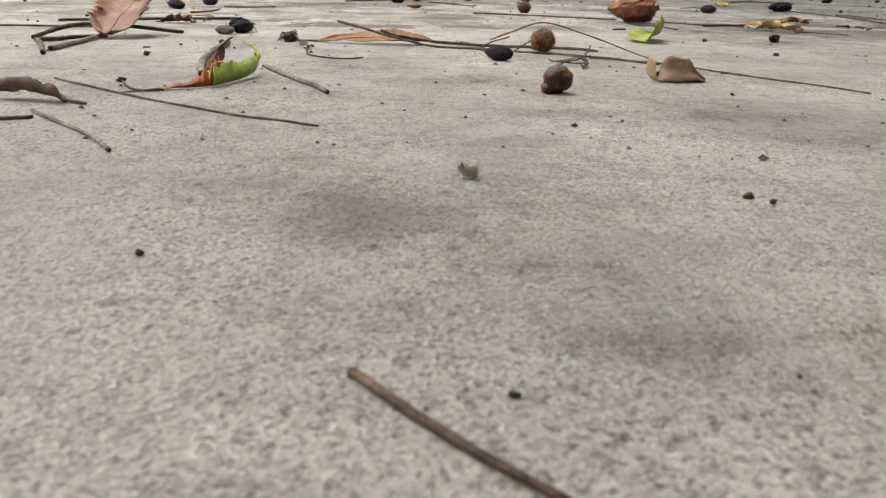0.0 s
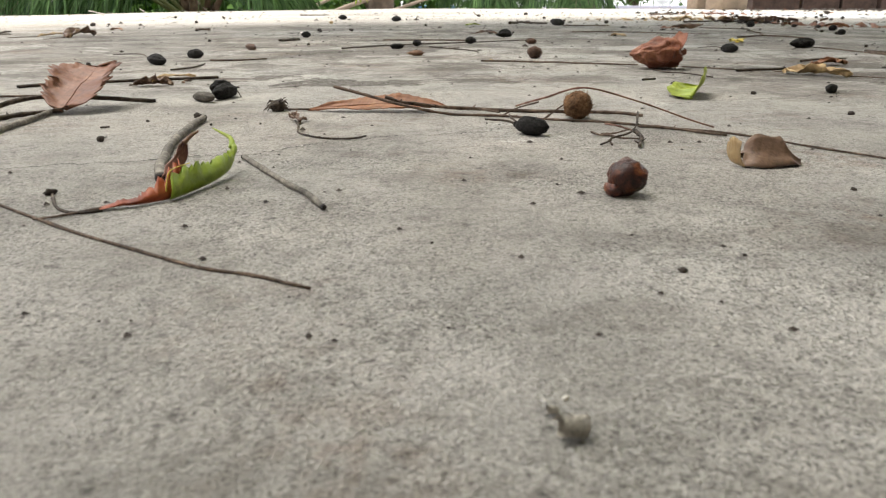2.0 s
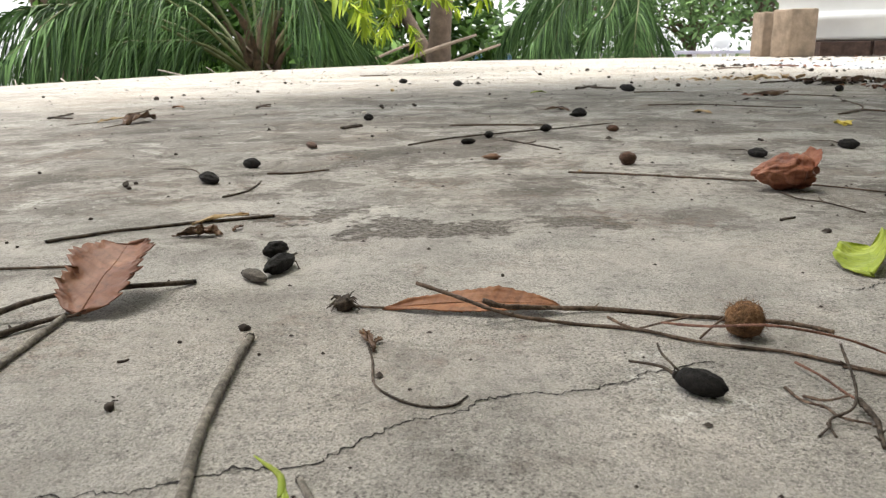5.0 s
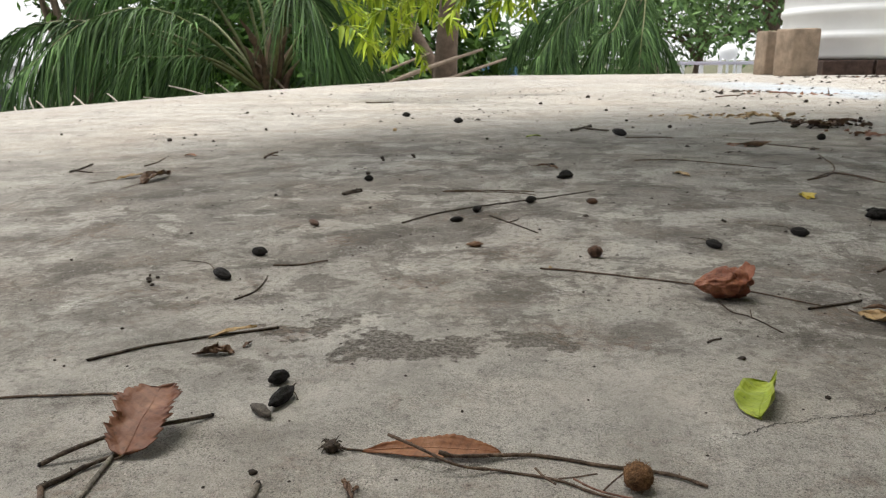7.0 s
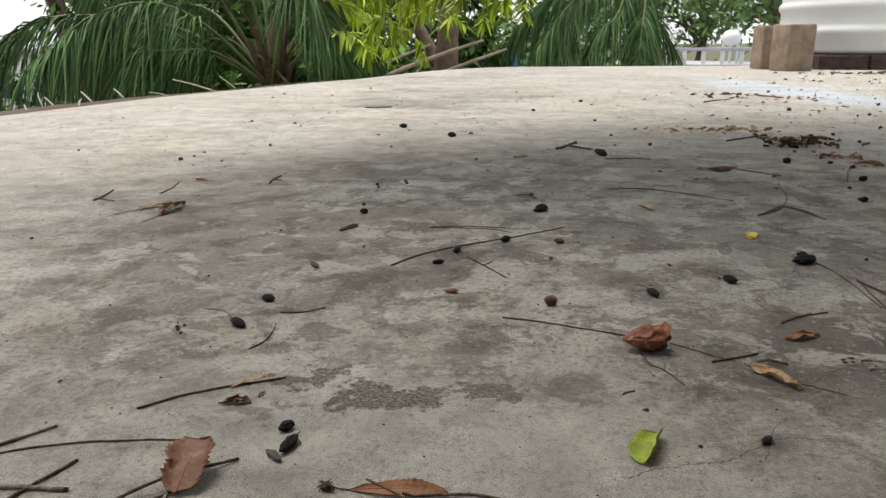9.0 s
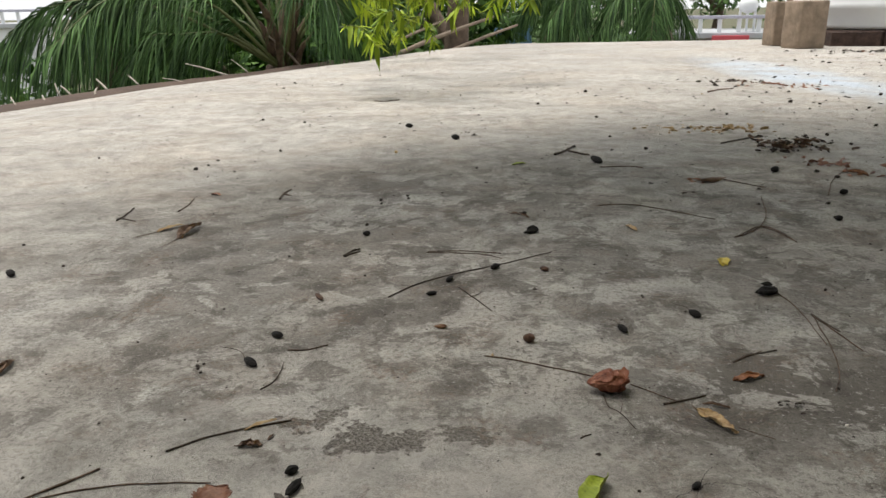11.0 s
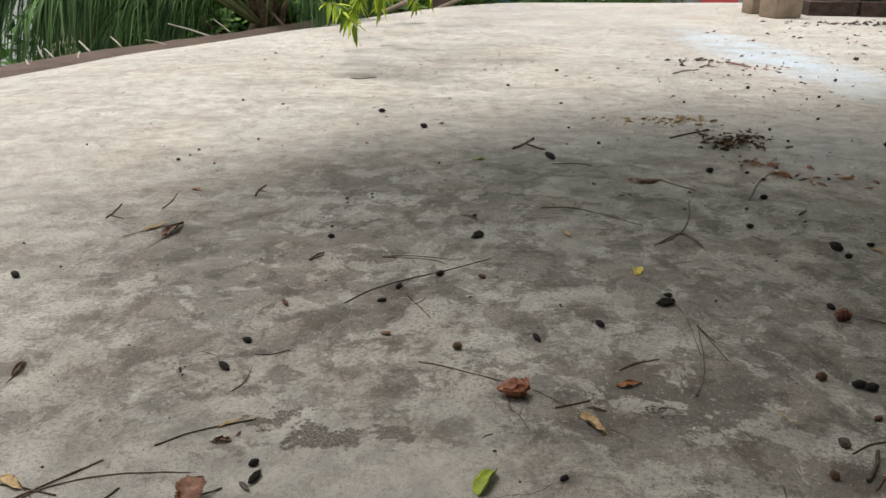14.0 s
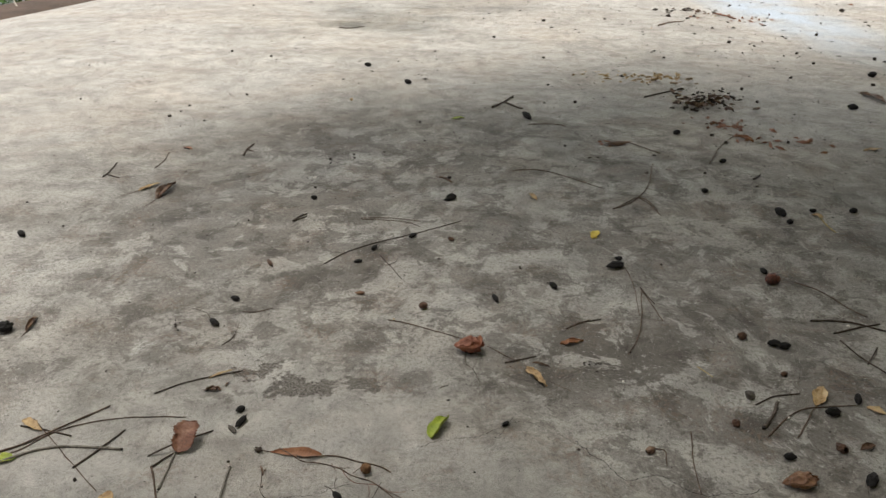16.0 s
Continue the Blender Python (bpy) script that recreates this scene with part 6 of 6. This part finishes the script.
twig([(0.5528, 0.497, 0.0008), (0.5749, 0.5307, 0.0008)], 0.0008, M_DARK, "dark forked stick")
seed((0.4262, 0.5288), (0.4374, 0.5325), 0.0089, M_BROWNSEED, "dark brown dried fruit")
seed((0.4557, 0.5198), (0.4706, 0.5216), 0.0083, M_BLACKSEED, "black oval dried fruit lying end to end with another")
seed((0.4661, 0.5146), (0.4807, 0.5197), 0.0083, M_BLACKSEED, "black oval dried fruit lying end to end with another")
seed((0.4539, 0.4645), (0.4621, 0.4693), 0.0054, M_BROWNSEED, "small brown dried fruit")
seed((0.4101, 0.4301), (0.4161, 0.4204), 0.0085, M_GREYSEED, "dark grey oval dried fruit")
stick([(0.4164, 0.4151, 0.0007), (0.4375, 0.4298, 0.0007), (0.464, 0.4374, 0.0007)], 0.0007, M_DARK, "dark bent stick")
stick([(0.414, 0.3805, 0.0017), (0.4276, 0.3996, 0.0017), (0.4374, 0.4191, 0.0017)], 0.0017, M_DARK, "short thick piece of dark bark")
twig([(0.4154, 0.3703, 0.0007), (0.4453, 0.4029, 0.0007), (0.4679, 0.4164, 0.0007), (0.513, 0.4253, 0.0007)], 0.0007, M_BROWN, "thin forked brown twig")
twig([(0.4421, 0.3713, 0.0007), (0.4569, 0.3939, 0.0007), (0.4697, 0.4141, 0.0007)], 0.0007, M_BROWN, "thin forked brown twig")
leaf((0.4738, 0.4191), (0.4906, 0.451), 0.015, M_TAN, "pale orange-tan dry leaf on a twig", cup=0.8, stalk=0.2)
seed((0.4781, 0.4085), (0.4932, 0.4104), 0.0087, M_BLACKSEED, "black oval dried fruit")
seed((0.5201, 0.4411), (0.5149, 0.4249), 0.0065, M_BLACKSEED, "black dried fruit standing by a twig")
seed((0.3876, 0.3859), (0.3907, 0.3777), 0.0075, M_BROWNSEED, "dark brown dried fruit")
crumb(0.4417, 0.398, 0.0036, M_CHIP, "tiny white chip")
crump((0.4735, 0.3635), (0.4768, 0.3538), 0.0096, M_BROWNSEED, "dark crumpled dried fruit")
leaf((0.4927, 0.3616), (0.5085, 0.3686), 0.0093, M_DULL, "dark brown folded dry leaf", cup=1.6, stalk=0)
seed((0.4201, 0.3425), (0.4313, 0.3432), 0.0069, M_BLACKSEED, "black oval dried fruit")
crump((0.4132, 0.3085), (0.4384, 0.316), 0.0161, M_RUSSET, "split reddish-brown fruit husk")
seed((0.4808, 0.3132), (0.4911, 0.33), 0.0086, M_BLACKSEED, "black dried fruit with a hooked stalk", 0.012)
seed((0.3001, 0.3338), (0.3092, 0.3391), 0.0065, M_DULL, "dark dry fruit cap with a curled stalk")
twig([(0.3098, 0.3413, 0.0006), (0.3181, 0.3381, 0.0006), (0.3163, 0.3205, 0.0006)], 0.0006, M_BROWN, "curled dry stalk")
twig([(0.3458, 0.3673, 0.0006), (0.3404, 0.3269, 0.0006), (0.3398, 0.2911, 0.0006)], 0.0006, M_BROWN, "thin straight brown twig")
twig([(0.334, 0.6218, 0.0006), (0.3275, 0.5628, 0.0006), (0.3162, 0.515, 0.0006), (0.3027, 0.4835, 0.0006)], 0.0006, M_BROWN, "thin curving brown twig")
twig([(0.3345, 0.6258, 0.0007), (0.3412, 0.5958, 0.0007), (0.3501, 0.5558, 0.0007)], 0.0007, M_BROWN, "thin straight brown twig")
twig([(0.2393, 0.5256, 0.0006), (0.2539, 0.5379, 0.0006), (0.2674, 0.5479, 0.0006)], 0.0006, M_BROWN, "short thin brown twig")
straw([(0.3719, 0.4709, 0.0006), (0.3783, 0.4629, 0.0006), (0.3843, 0.4541, 0.0006)], 0.0006, )
heap((0.261, 0.4631), (0.2718, 0.4526), 0.0069, M_CRUMB, 5, "dark crumbly scrap of rotted litter")
crumb(0.292, 0.4358, 0.0031, M_CHIP, "tiny white chip")
crump((0.305, 0.6733), (0.3186, 0.6859), 0.0117, M_BLACKSEED, "cluster of black dried fruits")
crumb(0.1847, 0.6645, 0.0032)
crumb(0.1514, 0.2932, 0.0022)
crumb(0.3698, 0.6943, 0.004)
leaf((0.5227, 0.4242), (0.5362, 0.4143), 0.0099, M_TAN, "tan dry leaf scrap", stalk=0.0)
twig([(0.0745, 0.2658, 0.0003), (0.0969, 0.2553, 0.0003), (0.1145, 0.2299, 0.0003), (0.1297, 0.2123, 0.0003), (0.1388, 0.1987, 0.0003)], 0.0003, M_BROWN, "long thin brown branch reaching across the roof")
curled_bit((0.0291, 0.1079), (0.0301, 0.1069), 0.0009, M_HUSK)
leaf((-0.1068, 0.2845), (-0.1066, 0.3125), 0.0235, M_REDLEAF, "toothed dry reddish-brown leaf resting across sticks", lift=0.0018, cup=0.6, bend=0.03, rise=0.40, serrate=0.55, teeth=11, crumple=0.055, stalk=0.12, widest=0.56, point=0.30)
ball = crumpled_leaf(0.1352, 0.4700, 0.0132, 0.0104, 0.0088, 10, M_RUST, "crumpled orange-brown dry leaf curled into a ball")
turning_leaf()
tent_leaf()
flap_of(ball, leaf((0.1415, 0.4660), (0.1462, 0.4690), 0.0125, M_RUST, "", lift=0.008, cup=0.9, rise=1.9, crumple=0.10, stalk=0, point=0.5))

# loose scraps of rotted leaf, thickest before the tank and round the heap
def scraps(rows, mat, label):
    """rows: x, y, spread along x and y, number, size."""
    bm = bmesh.new()
    for x, y, sx, sy, n, size in rows:
        for k in range(n):
            c = Vector((random.gauss(x, sx), random.gauss(y, sy), 0.0))
            l, w, a = size * random.uniform(0.4, 1.3), size * random.uniform(0.15, 0.5), random.uniform(0, 6.283)
            ahead, side = Vector((math.cos(a), math.sin(a), 0)), Vector((-math.sin(a), math.cos(a), 0))
            low, high = Vector((0, 0, size * 0.04)), Vector((0, 0, size * random.uniform(0.12, 0.35)))
            v = [bm.verts.new(q) for q in (c - ahead * l / 2 + low, c - side * w / 2 + low, c + high, c + side * w / 2 + low, c + ahead * l / 2 + high * random.uniform(0.2, 1.0))]
            for q in ((0, 1, 2), (0, 2, 3), (1, 4, 2), (3, 2, 4)):
                bm.faces.new([v[i] for i in q])
    return tagged(new("leaf_scraps", mesh_of("leaf_scraps", bm, mat, False)), label, "leaf litter", kind="stuff")


random.seed(52)
scraps([(0.60, 1.53, 0.035, 0.035, 44, 0.016), (0.57, 1.46, 0.04, 0.03, 16, 0.014), (2.15, 4.48, 0.26, 0.06, 90, 0.045), (1.75, 3.9, 0.45, 0.45, 40, 0.030), (1.25, 2.5, 0.30, 0.40, 34, 0.020),
        (0.78, 2.78, 0.07, 0.06, 16, 0.032), (0.85, 2.25, 0.2, 0.2, 14, 0.018), (0.2, 1.9, 0.4, 0.5, 16, 0.010)], M_CRUMB, "blackish scraps of rotted leaf scattered on concrete")
scraps([(0.60, 1.33, 0.035, 0.025, 16, 0.022), (0.68, 1.23, 0.045, 0.022, 14, 0.024), (0.95, 2.65, 0.09, 0.05, 14, 0.028), (0.36, 1.18, 0.014, 0.006, 4, 0.02), (1.9, 3.6, 0.4, 0.5, 16, 0.028)], M_DRY, "reddish scraps of dry leaf scattered on concrete")
scraps([(0.48, 1.70, 0.055, 0.035, 22, 0.020), (0.36, 1.74, 0.06, 0.03, 10, 0.016), (1.2, 2.1, 0.3, 0.4, 10, 0.016)], M_TAN, "yellowish scraps of dry leaf scattered on concrete")

# grit and crumbs too small to count
random.seed(33)
bm = bmesh.new()
for k in range(2600):
    r = random.random()
    y = 0.12 + 5.8 * r * r
    x = random.gauss(0.25, 0.35 + 0.55 * y)
    if not (-1.3 < x < 4):
        continue
    s = random.uniform(0.00015, 0.00045) * (1 + 4.2 * min(y, 2.5))
    if random.random() < 0.05:
        s *= 2
    c = Vector((x, y, s * 0.3))
    vs = [bm.verts.new(c + Vector((s * random.uniform(0.6, 1.3) * a, s * random.uniform(0.5, 1.1) * b, s * 0.7 * d))) for a, b, d in ((1, 0, 0), (0, 1, 0), (-1, 0, 0), (0, -1, 0), (0, 0, 1))]
    for i in range(4):
        bm.faces.new((vs[i], vs[(i + 1) % 4], vs[4]))
grit = new("grit", mesh_of("grit", bm, M_CRUMB))
tagged(grit, "dark grit and plant crumbs scattered over concrete", "grit", kind="stuff")
